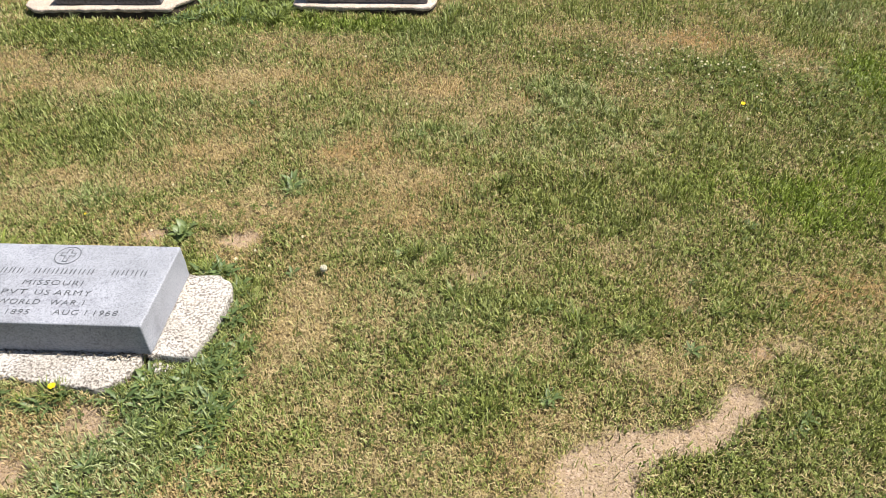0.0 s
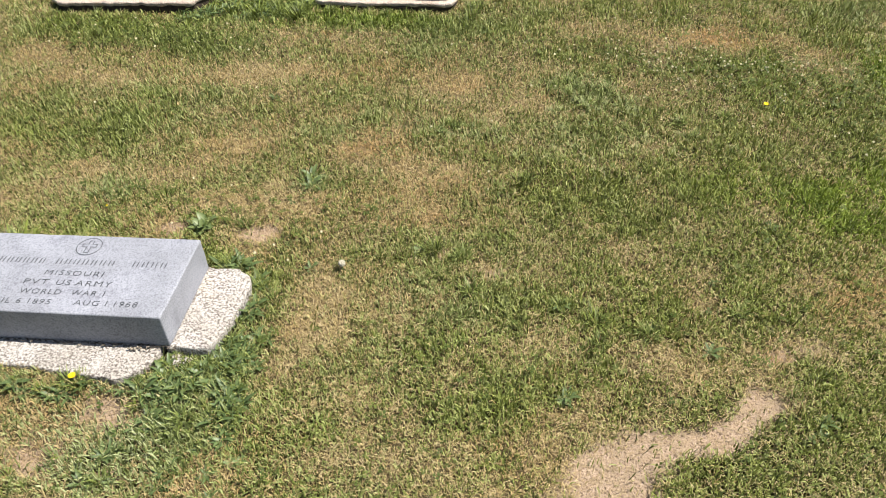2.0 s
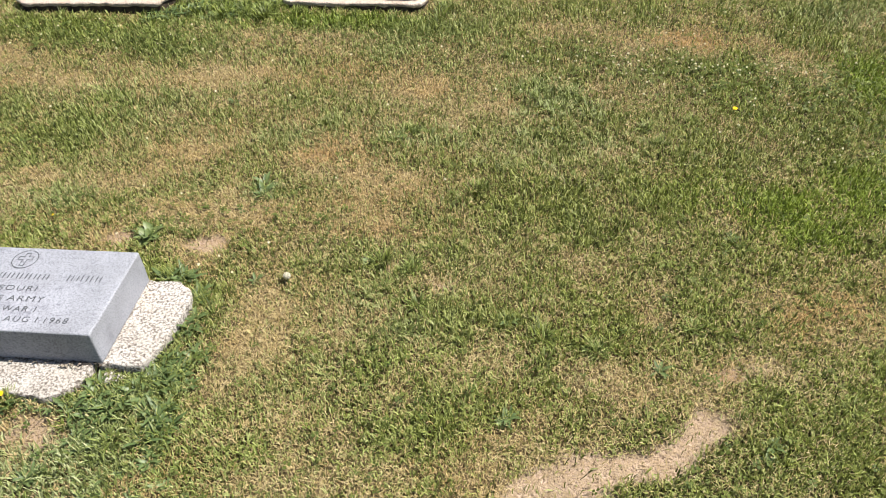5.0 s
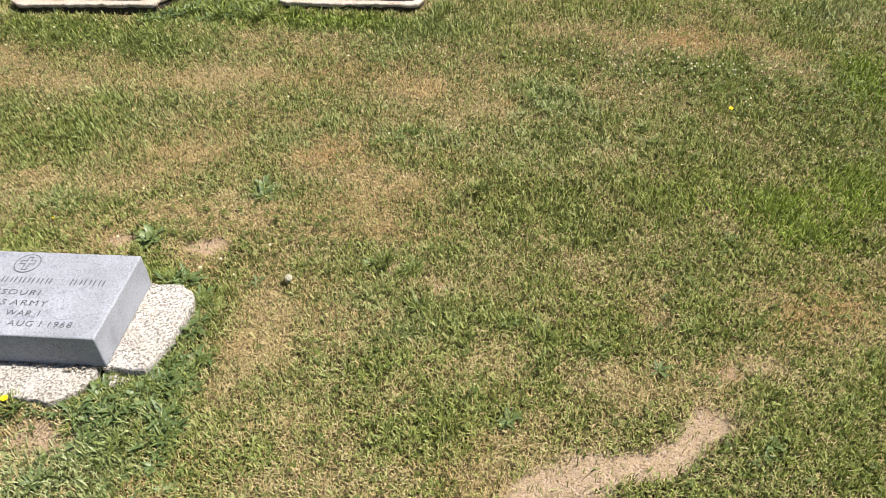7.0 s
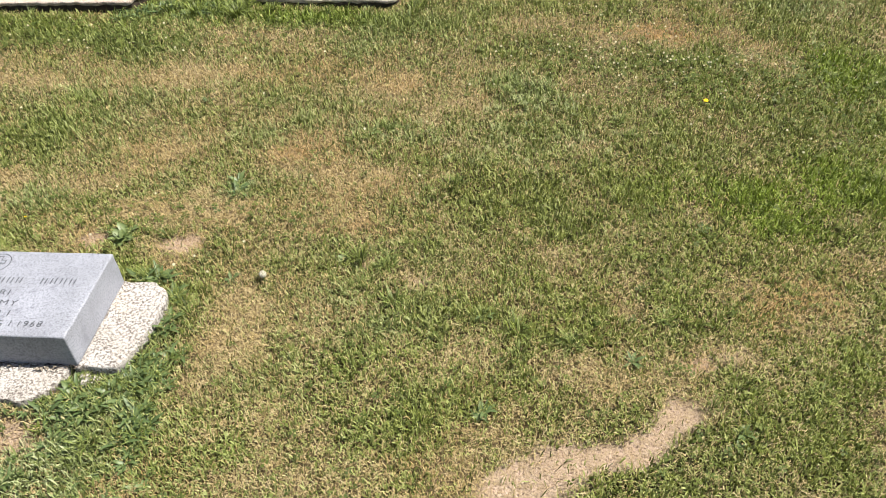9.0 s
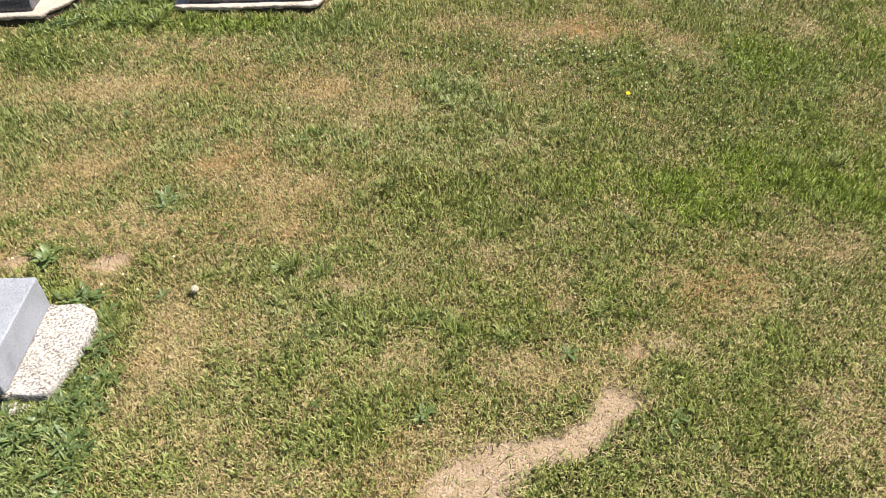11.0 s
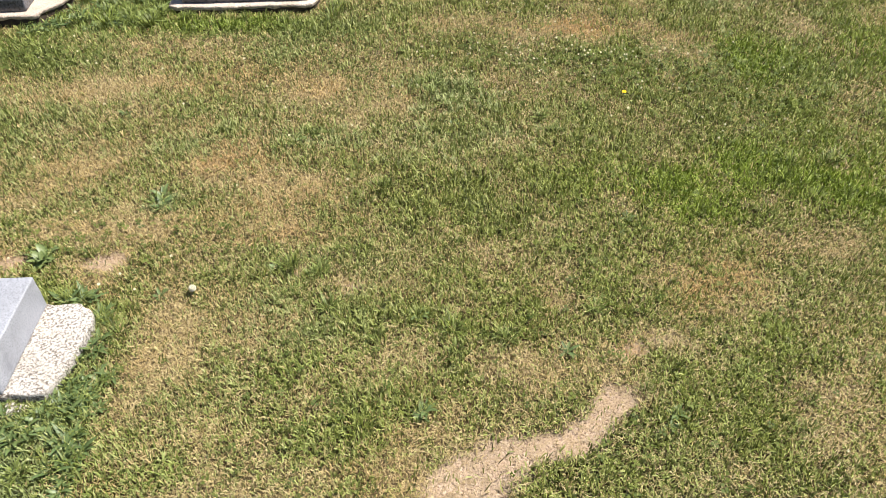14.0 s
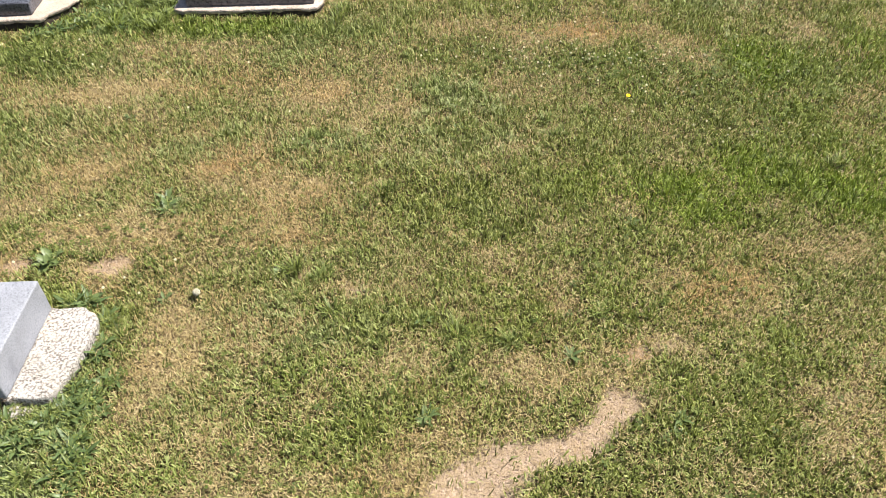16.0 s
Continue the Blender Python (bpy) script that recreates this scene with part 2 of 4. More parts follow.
# ---- the lawn's plan: patches of differing growth (x, y, half-widths, amount) ----
TAN = ((-0.22, 1.22, 0.24, 0.10, 0.9), (0.04, 1.01, 0.11, 0.07, 0.5), (-0.23, 1.55, 0.12, 0.07, 0.45), (0.12, 1.55, 0.12, 0.07, 0.4), (0.88, 1.07, 0.08, 0.06, 0.9),
       (0.72, 1.27, 0.13, 0.09, 0.45), (0.48, 0.64, 0.17, 0.07, 0.6), (0.65, 0.54, 0.17, 0.08, 0.5), (-0.15, 0.69, 0.12, 0.05, 0.8), (-0.36, 0.51, 0.18, 0.07, 0.5),
       (-0.63, 0.52, 0.12, 0.04, 0.4), (-0.07, 0.36, 0.17, 0.07, 0.9), (0.16, 0.38, 0.14, 0.07, 0.85), (0.45, 0.38, 0.20, 0.07, 0.45), (-1.12, 1.29, 0.18, 0.11, 0.7),
       (-0.85, 1.14, 0.16, 0.09, 0.35), (1.17, 1.75, 0.15, 0.07, 0.55), (1.35, 1.62, 0.35, 0.12, 0.3), (1.30, 1.30, 0.40, 0.10, 0.2))
TAN_EAST = ((2.03, 0.31, 0.07, 0.05, 0.4), (2.17, -0.19, 0.08, 0.08, 0.4), (2.04, -0.30, 0.08, 0.06, 0.2), (2.72, 1.14, 0.10, 0.11, 0.4), (2.63, 1.71, 0.10, 0.06, 0.6),
            (2.02, 1.87, 0.08, 0.05, 0.4), (1.99, -0.48, 0.10, 0.06, 0.3), (1.95, 0.35, 0.10, 0.05, 0.4), (1.29, 0.25, 0.25, 0.09, 0.2), (2.00, 1.98, 0.09, 0.08, 0.4))
TAN_NEAR = ((0.33, -0.04, 0.09, 0.11, 0.8), (0.33, -0.19, 0.08, 0.07, 0.7), (0.29, -0.31, 0.04, 0.04, 0.5), (0.65, 0.18, 0.02, 0.02, 0.9), (0.81, 0.12, 0.04, 0.02, 0.9),
            (1.64, -0.11, 0.08, 0.04, 0.7), (1.04, -0.16, 0.07, 0.02, 0.5), (0.59, -0.29, 0.10, 0.04, 0.25), (0.62, -0.54, 0.22, 0.06, 0.4), (0.42, -0.59, 0.10, 0.04, 0.35),
            (1.00, -0.54, 0.08, 0.03, 0.4), (1.33, -0.23, 0.08, 0.03, 0.4), (1.21, -0.24, 0.06, 0.02, 0.3), (0.07, 0.225, 0.09, 0.06, 0.6), (-0.19, 0.20, 0.09, 0.06, 0.6), (-0.12, -0.53, 0.16, 0.09, 0.35), (1.36, -0.21, 0.20, 0.11, 0.35))
RUST = ((0.38, 1.29, 0.25, 0.10, 0.5), (0.65, 1.17, 0.13, 0.06, 0.45), (0.33, 0.71, 0.15, 0.07, 0.75), (0.64, 0.33, 0.17, 0.03, 0.35), (1.89, 0.13, 0.15, 0.10, 0.8),
        (1.76, 0.03, 0.09, 0.06, 0.5), (1.68, 1.70, 0.27, 0.085, 1.2), (2.09, 1.60, 0.15, 0.09, 0.15), (0.82, -0.50, 0.06, 0.02, 0.5), (1.56, -0.15, 0.03, 0.02, 0.6),
        (0.47, 0.31, 0.09, 0.03, 0.4), (1.69, 1.04, 0.12, 0.05, 0.3), (2.12, 1.44, 0.07, 0.04, 0.3), (2.10, -0.21, 0.04, 0.03, 0.3))
DARK = ((1.16, 0.48, 0.30, 0.20, 0.5), (0.89, 0.53, 0.08, 0.11, 0.6), (1.34, 0.35, 0.25, 0.09, 0.4), (1.57, 1.40, 0.29, 0.10, 0.55), (2.12, 1.27, 0.21, 0.16, 0.55),
        (-0.68, 0.73, 0.21, 0.13, 1.1), (-0.28, 0.92, 0.21, 0.08, 0.45), (-0.57, 1.46, 0.27, 0.13, 1.5), (-1.06, 1.56, 0.28, 0.10, 1.4), (0.23, 1.75, 0.38, 0.08, 1.2),
        (0.64, 1.64, 0.11, 0.08, 0.4), (-0.02, 0.92, 0.13, 0.08, 0.3), (2.04, 1.03, 0.19, 0.11, 0.5), (2.27, 0.86, 0.12, 0.11, 0.4), (2.52, 1.34, 0.13, 0.09, 0.4), (-0.90, 0.86, 0.28, 0.14, 0.6))
LUSH = ((0.65, 0.15, 0.10, 0.10, 0.6), (1.00, 0.00, 0.18, 0.06, 0.6), (1.23, -0.08, 0.15, 0.06, 0.65), (0.51, -0.21, 0.09, 0.04, 0.35), (0.72, -0.19, 0.09, 0.05, 0.3),
        (0.11, -0.36, 0.11, 0.10, 0.9), (0.09, -0.53, 0.11, 0.09, 0.6), (0.18, -0.24, 0.08, 0.08, 0.9), (1.69, -0.28, 0.17, 0.14, 0.5), (1.53, -0.44, 0.14, 0.08, 0.5),
        (0.91, -0.34, 0.14, 0.06, 0.35), (1.13, -0.23, 0.04, 0.03, 0.5), (-0.04, 0.08, 0.07, 0.05, 1.0), (0.15, 0.02, 0.05, 0.04, 0.8), (-0.12, 0.23, 0.05, 0.06, 0.8),
        (-0.44, 0.19, 0.19, 0.04, 0.6), (-0.24, 1.84, 0.23, 0.12, 1.0), (1.69, -0.41, 0.15, 0.14, 0.4), (0.20, -0.62, 0.22, 0.12, 0.4))
BLUE = ((1.13, 1.16, 0.14, 0.12, 0.9), (1.08, 0.86, 0.21, 0.16, 0.6), (0.54, 0.88, 0.24, 0.08, 0.5), (0.70, 0.85, 0.10, 0.06, 0.6), (0.18, 0.50, 0.07, 0.06, 1.0),
        (-0.45, 0.40, 0.12, 0.07, 0.6), (-0.02, 0.79, 0.12, 0.06, 0.4), (0.18, 0.82, 0.12, 0.06, 0.4), (0.58, 0.00, 0.12, 0.08, 0.45), (0.73, -0.07, 0.09, 0.06, 0.4),
        (2.39, 2.00, 0.23, 0.13, 1.0), (-0.62, 1.09, 0.22, 0.11, 0.4), (1.24, -0.10, 0.06, 0.04, 0.5), (-0.08, 0.49, 0.11, 0.08, 0.5), (1.57, 1.05, 0.08, 0.05, 0.5), (0.11, -0.36, 0.13, 0.16, 0.5), (-0.05, -0.60, 0.30, 0.14, 1.0))
FRESH = ((1.92, 0.54, 0.20, 0.16, 0.9), (2.33, 1.35, 0.09, 0.26, 0.9), (-0.24, 1.67, 0.06, 0.05, 0.6), (0.08, 1.69, 0.10, 0.04, 0.4), (1.60, 0.64, 0.16, 0.12, 0.35),
         (2.08, 0.71, 0.11, 0.10, 0.5), (0.72, -0.19, 0.13, 0.06, 0.25), (0.43, -0.49, 0.08, 0.04, 0.3), (2.32, 0.65, 0.24, 0.20, 0.7), (2.43, 1.49, 0.19, 0.12, 0.5),
         (2.85, 1.50, 0.12, 0.17, 0.9), (1.86, 0.44, 0.10, 0.07, 0.6), (2.37, 0.49, 0.13, 0.15, 0.7), (-0.32, 1.85, 0.30, 0.15, 0.9), (-1.00, 1.60, 0.40, 0.09, 0.6), (0.25, 1.77, 0.40, 0.08, 0.8))
WORN = ((1.11, -0.67, 0.15, 0.12, 1.0), (1.12, -0.55, 0.10, 0.065, 1.0), (1.18, -0.485, 0.09, 0.046, 1.0), (1.26, -0.447, 0.095, 0.040, 0.95), (1.345, -0.437, 0.07, 0.040, 0.95),
        (1.41, -0.40, 0.06, 0.045, 0.95), (1.455, -0.345, 0.075, 0.06, 1.05), (1.49, -0.30, 0.065, 0.045, 0.95), (1.57, -0.15, 0.055, 0.035, 0.95), (1.65, -0.10, 0.06, 0.03, 0.7),
        (0.07, 0.235, 0.075, 0.05, 1.2), (-0.19, 0.215, 0.06, 0.045, 1.1), (-0.10, -0.50, 0.09, 0.06, 1.0), (-0.24, -0.63, 0.13, 0.08, 0.8), (-0.45, 0.085, 0.20, 0.04, 0.7),
        (0.0, -0.66, 0.07, 0.05, 0.7), (0.65, 0.18, 0.03, 0.022, 0.85), (0.81, 0.12, 0.045, 0.022, 0.8))


def spots(x, y, table, power=1.0):
    """The sum of soft-edged spots, their edges broken by noise."""
    wx = x + 0.08 * (fbm(x, y, 9.0) - 0.5)
    wy = y + 0.08 * (fbm(x + 5, y + 9, 9.0) - 0.5)
    out = np.zeros_like(np.asarray(x, dtype=float))
    for cx, cy, rx, ry, amount in table:
        d2 = ((wx - cx) / rx) ** 2 + ((wy - cy) / ry) ** 2
        out = out + amount * np.exp(-d2 ** power)
    return out


@sampled
def height(x, y):
    """The lawn's gentle unevenness, in metres."""
    off = np.hypot(np.maximum(np.abs(x + 0.305) - 0.425, 0), np.maximum(np.abs(y + 0.205) - 0.20, 0))     # from the near pad
    return 0.030 * (fbm(x, y, 0.9, 3) - 0.5) + 0.010 * (fbm(x, y, 7.0, 3) - 0.5) + 0.016 * np.exp(-(off / 0.09) ** 2)


@sampled
def dryness(x, y):
    """The share of dead, straw-coloured growth at a place."""
    dead = spots(x, y, TAN) + spots(x, y, TAN_EAST) + spots(x, y, TAN_NEAR) + 0.9 * spots(x, y, RUST)
    live = 0.38 * spots(x, y, DARK) + 0.45 * spots(x, y, LUSH) + 0.14 * spots(x, y, BLUE) + 0.30 * spots(x, y, FRESH)
    west = 0.085 * np.clip((0.9 - x) / 0.5, -0.5, 1)
    return 0.405 + west + 0.30 * (fbm(x, y, 2.3, 3) - 0.5) + 0.80 * (fbm(x + 3, y, 9.0, 3) - 0.5) + 0.50 * dead - live


@sampled
def bareness(x, y):
    return np.clip(spots(x, y, WORN, 1.5) * 1.45 - 1.0 * fbm(x, y, 26.0, 4) + 0.08, 0, 1)


@sampled
def core(x, y):
    """How much of the fine close-by growth stands at a place: all round the stones, thinning out beyond."""
    d = np.minimum(np.minimum(x + 0.62 + 0.57 * (y + 0.75), 2.42 + 0.44 * (y + 0.6) - x), np.minimum(y + 1.0, 2.55 - y))
    return np.clip(d / 0.30 + 0.4 + 1.6 * (fbm(x, y, 2.0, 3) - 0.5), 0, 1)


# ---- ground: one sheet to the horizon, fine where the camera passes ----
def axis(lo, hi, step):
    middle = np.arange(lo, hi + step / 2, step)
    out = step * 1.35 ** np.arange(1, 34)
    out = np.cumsum(out)
    out = out[out < 900]
    return np.concatenate([lo - out[::-1], middle, hi + out])


def build_ground():
    xs, ys = axis(-2.2, 3.7, 0.03), axis(-1.5, 3.0, 0.03)
    gx, gy = np.meshgrid(xs, ys)
    fade = np.exp(-np.maximum(0, np.hypot(gx - 0.7, gy - 0.7) - 4.0) / 6)
    gz = height(gx, gy) * fade - 0.008 * bareness(gx, gy)
    verts = np.stack([gx, gy, gz], -1).reshape(-1, 3)
    n, m = len(xs), len(ys)
    k = (np.arange(m - 1)[:, None] * n + np.arange(n - 1)).ravel()
    quads = np.stack([k, k + 1, k + n + 1, k + n], -1)
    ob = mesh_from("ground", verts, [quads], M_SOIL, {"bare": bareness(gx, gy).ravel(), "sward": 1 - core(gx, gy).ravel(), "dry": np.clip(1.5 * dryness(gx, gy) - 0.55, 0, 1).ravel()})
    tagged(ob, "flat cemetery lawn soil with dry tan worn spots", "ground", kind="structure")


build_ground()


# ---- concrete pads and stones ----
def outline(points, step, rough, seed):
    """A closed outline through corner points, cut into short steps with a ragged edge."""
    out, count = [], len(points)
    for k in range(count):
        a, b = Vector(points[k]), Vector(points[(k + 1) % count])
        steps = max(1, round((b - a).length / step))
        out += [a.lerp(b, s / steps) for s in range(steps)]
    for _ in range(1):
        out = [(out[k - 1] + out[k] * 2 + out[(k + 1) % len(out)]) / 4 for k in range(len(out))]
    return [p + Vector((noise.noise((p.x * 40, p.y * 40, seed)), noise.noise((p.x * 40, p.y * 40, seed + 9)))) * rough
            + Vector((noise.noise((p.x * 12, p.y * 12, seed)), noise.noise((p.x * 12, p.y * 12, seed + 9)))) * rough * 1.5 for p in out]


def slab_mesh(points, top, depth, step=0.012, rough=0.006, seed=1.0, round_edge=0.005, undercut=0.012):
    """A cast slab with a ragged outline, worn round edges and an uneven top."""
    line = outline(points, step, rough, seed)
    n = len(line)
    normals = []
    for k in range(n):
        t = line[(k + 1) % n] - line[k - 1]
        normals.append(Vector((-t.y, t.x)).normalized())
    rings = ((round_edge * 2.2, 0.0), (round_edge, -0.0015), (round_edge * 0.3, -round_edge * 0.45), (0.0, -round_edge * 1.2), (0.0, -depth * 0.55), (undercut, -depth))
    bm = bmesh.new()
    made = []
    for inset, dz in rings:
        made.append([])
        for k in range(n):
            p = line[k] + normals[k] * (inset * (0.75 + 0.5 * noise.noise((line[k].x * 25, line[k].y * 25, seed + 3))))
            z = top + dz + 0.0022 * noise.noise((p.x * 14, p.y * 14, seed)) + (0.004 * noise.noise((p.x * 19, p.y * 19, dz * 60)) + 0.003 * noise.noise((p.x * 83, p.y * 83, dz * 60)) if dz < -0.005 else 0)
            made[-1].append(bm.verts.new((p.x, p.y, z)))
    for a, b in zip(made, made[1:]):
        for k in range(n):
            bm.faces.new((a[k], b[k], b[(k + 1) % n], a[(k + 1) % n]))
    cap = bm.faces.new(made[0])
    bmesh.ops.triangulate(bm, faces=[cap])
    bmesh.ops.recalc_face_normals(bm, faces=bm.faces)
    return bm


def block_mesh(w, d, h, bevel=0.004, rough=0.0012, cuts=14, seed=1.0, wedge=0.0):
    """A sawn stone block, its back right foot corner at the origin, with worn edges."""
    bm = bmesh.new()
    bmesh.ops.create_cube(bm, size=1)
    for v in bm.verts:
        v.co = Vector(((v.co.x - 0.5) * w, (v.co.y - 0.5) * d, (v.co.z + 0.5) * h))
    bmesh.ops.bevel(bm, geom=list(bm.edges), offset=bevel, segments=2, profile=0.6, affect="EDGES")
    bmesh.ops.subdivide_edges(bm, edges=[e for e in bm.edges if e.calc_length() > 0.05], cuts=cuts, use_grid_fill=True)
    for v in bm.verts:
        v.co += Vector((noise.noise(v.co * 30 + Vector((seed, 0, 0))), noise.noise(v.co * 30 + Vector((0, seed, 0))), noise.noise(v.co * 30 + Vector((0, 0, seed))))) * rough
    bmesh.ops.recalc_face_normals(bm, faces=bm.faces)
    return bm


TILT = pose(0, 0, 0.0505, 0.28, -1.9, 0)        # the marker and its pad lean a little
STONE_W, STONE_D, STONE_H = 0.61, 0.305, 0.104

PAD = [(-0.74, 0.012), (-0.75, -0.38), (-0.36, -0.392), (-0.17, -0.415), (-0.10, -0.425), (-0.055, -0.388), (-0.027, -0.345), (-0.016, -0.320),
       (0.004, -0.309), (0.028, -0.305), (0.046, -0.308), (0.062, -0.315), (0.092, -0.306), (0.115, -0.268), (0.135, -0.18), (0.142, -0.08), (0.128, -0.03), (0.09, 0.004)]
PAD_FRONT = [(-0.74, -0.16), (-0.75, -0.38), (-0.36, -0.392), (-0.17, -0.415), (-0.10, -0.425), (-0.055, -0.388), (-0.030, -0.345), (-0.024, -0.318), (-0.034, -0.16)]
PAD_MAIN = [(-0.74, 0.012), (-0.74, -0.145), (-0.024, -0.145), (-0.008, -0.312), (0.004, -0.309), (0.028, -0.305), (0.046, -0.308), (0.062, -0.315), (0.092, -0.306),
            (0.115, -0.268), (0.135, -0.18), (0.142, -0.08), (0.128, -0.03), (0.09, 0.004)]


def thing(name, m, label, category, group="", kind=""):
    ob = new(name)
    ob.empty_display_size = 0.05
    ob.matrix_world = m
    return tagged(ob, label, category, group, kind)


def text_mesh(words, width, cap, gap=1.0):
    """One line of raised-dark lettering, centred, fitted to its width and capital height."""
    cu = bpy.data.curves.new("words", "FONT")
    cu.body = words
    cu.align_x = "CENTER"
    cu.size = 1.0
    cu.space_character = 1.18 * gap
    cu.offset = -0.012
    cu.extrude = 0.003
    cu.resolution_u = 3
    ob = new("words", cu)
    bpy.context.view_layer.update()
    me = bpy.data.meshes.new_from_object(ob.evaluated_get(bpy.context.evaluated_depsgraph_get()))
    bpy.data.objects.remove(ob)
    bm = bmesh.new()
    bm.from_mesh(me)
    bpy.data.meshes.remove(me)
    xs, ys = [v.co.x for v in bm.verts], [v.co.y for v in bm.verts]
    cx, y0, y1 = (min(xs) + max(xs)) / 2, min(ys), max(ys)
    for v in bm.verts:
        v.co = Vector(((v.co.x - cx) * width / (max(xs) - min(xs)), (v.co.y - (y0 + y1) / 2) * cap / (y1 - y0), v.co.z * 0.1))
    return bm


def bars_mesh(groups, width, cap):
    """Plain upright bars in groups, of the size of a line of carved words."""
    bm = bmesh.new()
    total = sum(groups) + 1.1 * (len(groups) - 1)
    x, step = -width / 2, width / total
    for count in groups:
        for k in range(count):
            for dx in (0.18, 0.62):
                m = Matrix.Translation((x + (k + dx) * step, 0, 0)) @ Matrix.Diagonal((0.0026, cap, 0.0006, 1))
                bmesh.ops.create_cube(bm, size=1, matrix=m)
        x += (count + 1.1) * step
    return bm


def stroke_mesh(cap):
    """A single upright stroke: the numeral one."""
    bm = bmesh.new()
    bmesh.ops.create_cube(bm, size=1, matrix=Matrix.Diagonal((0.0024, cap, 0.0006, 1)))
    return bm


def emblem_mesh(radius):
    """A ring round the outline of a cross."""
    bm = bmesh.new()
    n, w = 56, 0.0023
    rings = [[bm.verts.new((r * math.cos(2 * math.pi * k / n), r * math.sin(2 * math.pi * k / n), 0.0003)) for k in range(n)] for r in (radius - w, radius)]
    for k in range(n):
        bm.faces.new((rings[0][k], rings[1][k], rings[1][(k + 1) % n], rings[0][(k + 1) % n]))
    a, up, down, side = radius * 0.17, radius * 0.66, radius * 0.66, radius * 0.56
    bar = radius * 0.12
    cross = [(-a, up), (a, up), (a, bar + a), (side, bar + a), (side, bar - a), (a, bar - a), (a, -down), (-a, -down), (-a, bar - a), (-side, bar - a), (-side, bar + a), (-a, bar + a)]
    for k in range(len(cross)):
        p, q = Vector((*cross[k], 0)), Vector((*cross[(k + 1) % len(cross)], 0))
        along = (q - p).normalized() * w * 0.5
        across = Vector((-along.y, along.x, 0))
        bm.faces.new([bm.verts.new(c + Vector((0, 0, 0.0003))) for c in (p - along - across, q + along - across, q + along + across, p - along + across)])
    bmesh.ops.recalc_face_normals(bm, faces=bm.faces)
    for f in bm.faces:
        if f.normal.z < 0:
            f.normal_flip()
    return bm


def build_near_stone():
    pad = thing("concrete_pad", TILT, "pale weathered concrete pad with dark lichen specks, cracked at one corner", "grave base")
    part("front_piece", slab_mesh(PAD_FRONT, 0.0, 0.075, seed=2.0), M_PAD, pad, "broken front strip of the concrete pad", smooth=True)
    part("main_piece", slab_mesh(PAD_MAIN, 0.001, 0.075, seed=2.6), M_PAD, pad, smooth=True)
    stone = thing("grave_marker", TILT @ pose(0, 0, 0.001), "light grey granite flat grave marker with carved lettering on concrete pad", "gravestone")
    part("slab", block_mesh(STONE_W, STONE_D, STONE_H, seed=4.0), M_GRANITE, stone, smooth=True)
    top = STONE_H + 0.0010
    carved = [("emblem", emblem_mesh(0.036), -0.305, -0.048)]
    for count, x, w in ((6, -0.467, 0.140), (7, -0.284, 0.175), (4, -0.100, 0.105)):
        carved.append(("name_bars", bars_mesh((count,), w, 0.021), x, -0.112))
    for words, x, y, w in (("MISSOURI", -0.297, -0.157, 0.165), ("PVT", -0.386, -0.194, 0.068), ("US", -0.309, -0.194, 0.040), ("ARMY", -0.225, -0.194, 0.100),
                           ("WORLD", -0.356, -0.230, 0.115), ("WAR", -0.235, -0.230, 0.071), ("I", -0.180, -0.230, 0.004), ("APRIL", -0.464, -0.268, 0.090), ("6", -0.397, -0.267, 0.013),
                           ("1895", -0.340, -0.267, 0.061), ("AUG", -0.212, -0.265, 0.066), ("1", -0.159, -0.264, 0.005), ("1968", -0.106, -0.264, 0.061)):
        carved.append(("inscription", text_mesh(words, w, 0.0185) if len(words) > 1 or words == "6" else stroke_mesh(0.0185), x, y))
    for name, bm, x, y in carved:
        ob = part(name, bm, M_INK, stone, "dark carved lettering" if name == "inscription" else "dark carved lines")
        ob.location = (x, y, top)
    # broken bits in the gap of the pad's corner
    for k, (x, y, s) in enumerate(((0.020, -0.332, 0.021), (0.044, -0.326, 0.013), (-0.004, -0.345, 0.012), (0.004, -0.322, 0.011))):
        bm = bmesh.new()
        bmesh.ops.create_icosphere(bm, subdivisions=2, radius=s)
        for v in bm.verts:
            v.co += v.co.normalized() * s * 0.5 * noise.noise(v.co / s * 1.7 + Vector((k * 5, 0, 0)))
            v.co.z *= 0.45
        ob = part("concrete_fragment", bm, M_PAD)
        ob.location = (x, y, 0.024)
        tagged(ob, "crumbled chunk of pale concrete beside the pad", "concrete fragment", "broken bits by the pad")
    # dead bits swept against the foot of the stone; dark tones draw its shadow line
    n = 130
    x = -0.62 + 0.63 * rng.random(n) ** 0.6
    y = -STONE_D - 0.001 - np.abs(rng.normal(0, 0.0065, n))
    v, q, t = blades(x, y, np.full(n, 0.003) + rng.uniform(0, 0.005, n), rng.uniform(0.006, 0.017, n), rng.uniform(0.0012, 0.003, n),
                     rng.normal(0, 0.5, n) + 3.14 * (rng.random(n) < 0.5), rng.normal(1.45, 0.12, n), rng.normal(0.05, 0.15, n), rng.normal(0, 0.3, n))
    ob = mesh_from("dead_grass_bits", v, [q, t], M_DEAD, {"tone": np.repeat(rng.beta(0.5, 3.4, n), 5)}, smooth=False)
    ob.matrix_world = TILT
    tagged(ob, "dead grass bits along the stone's foot, darkened to draw its shadow line", "plant litter", kind="stuff")


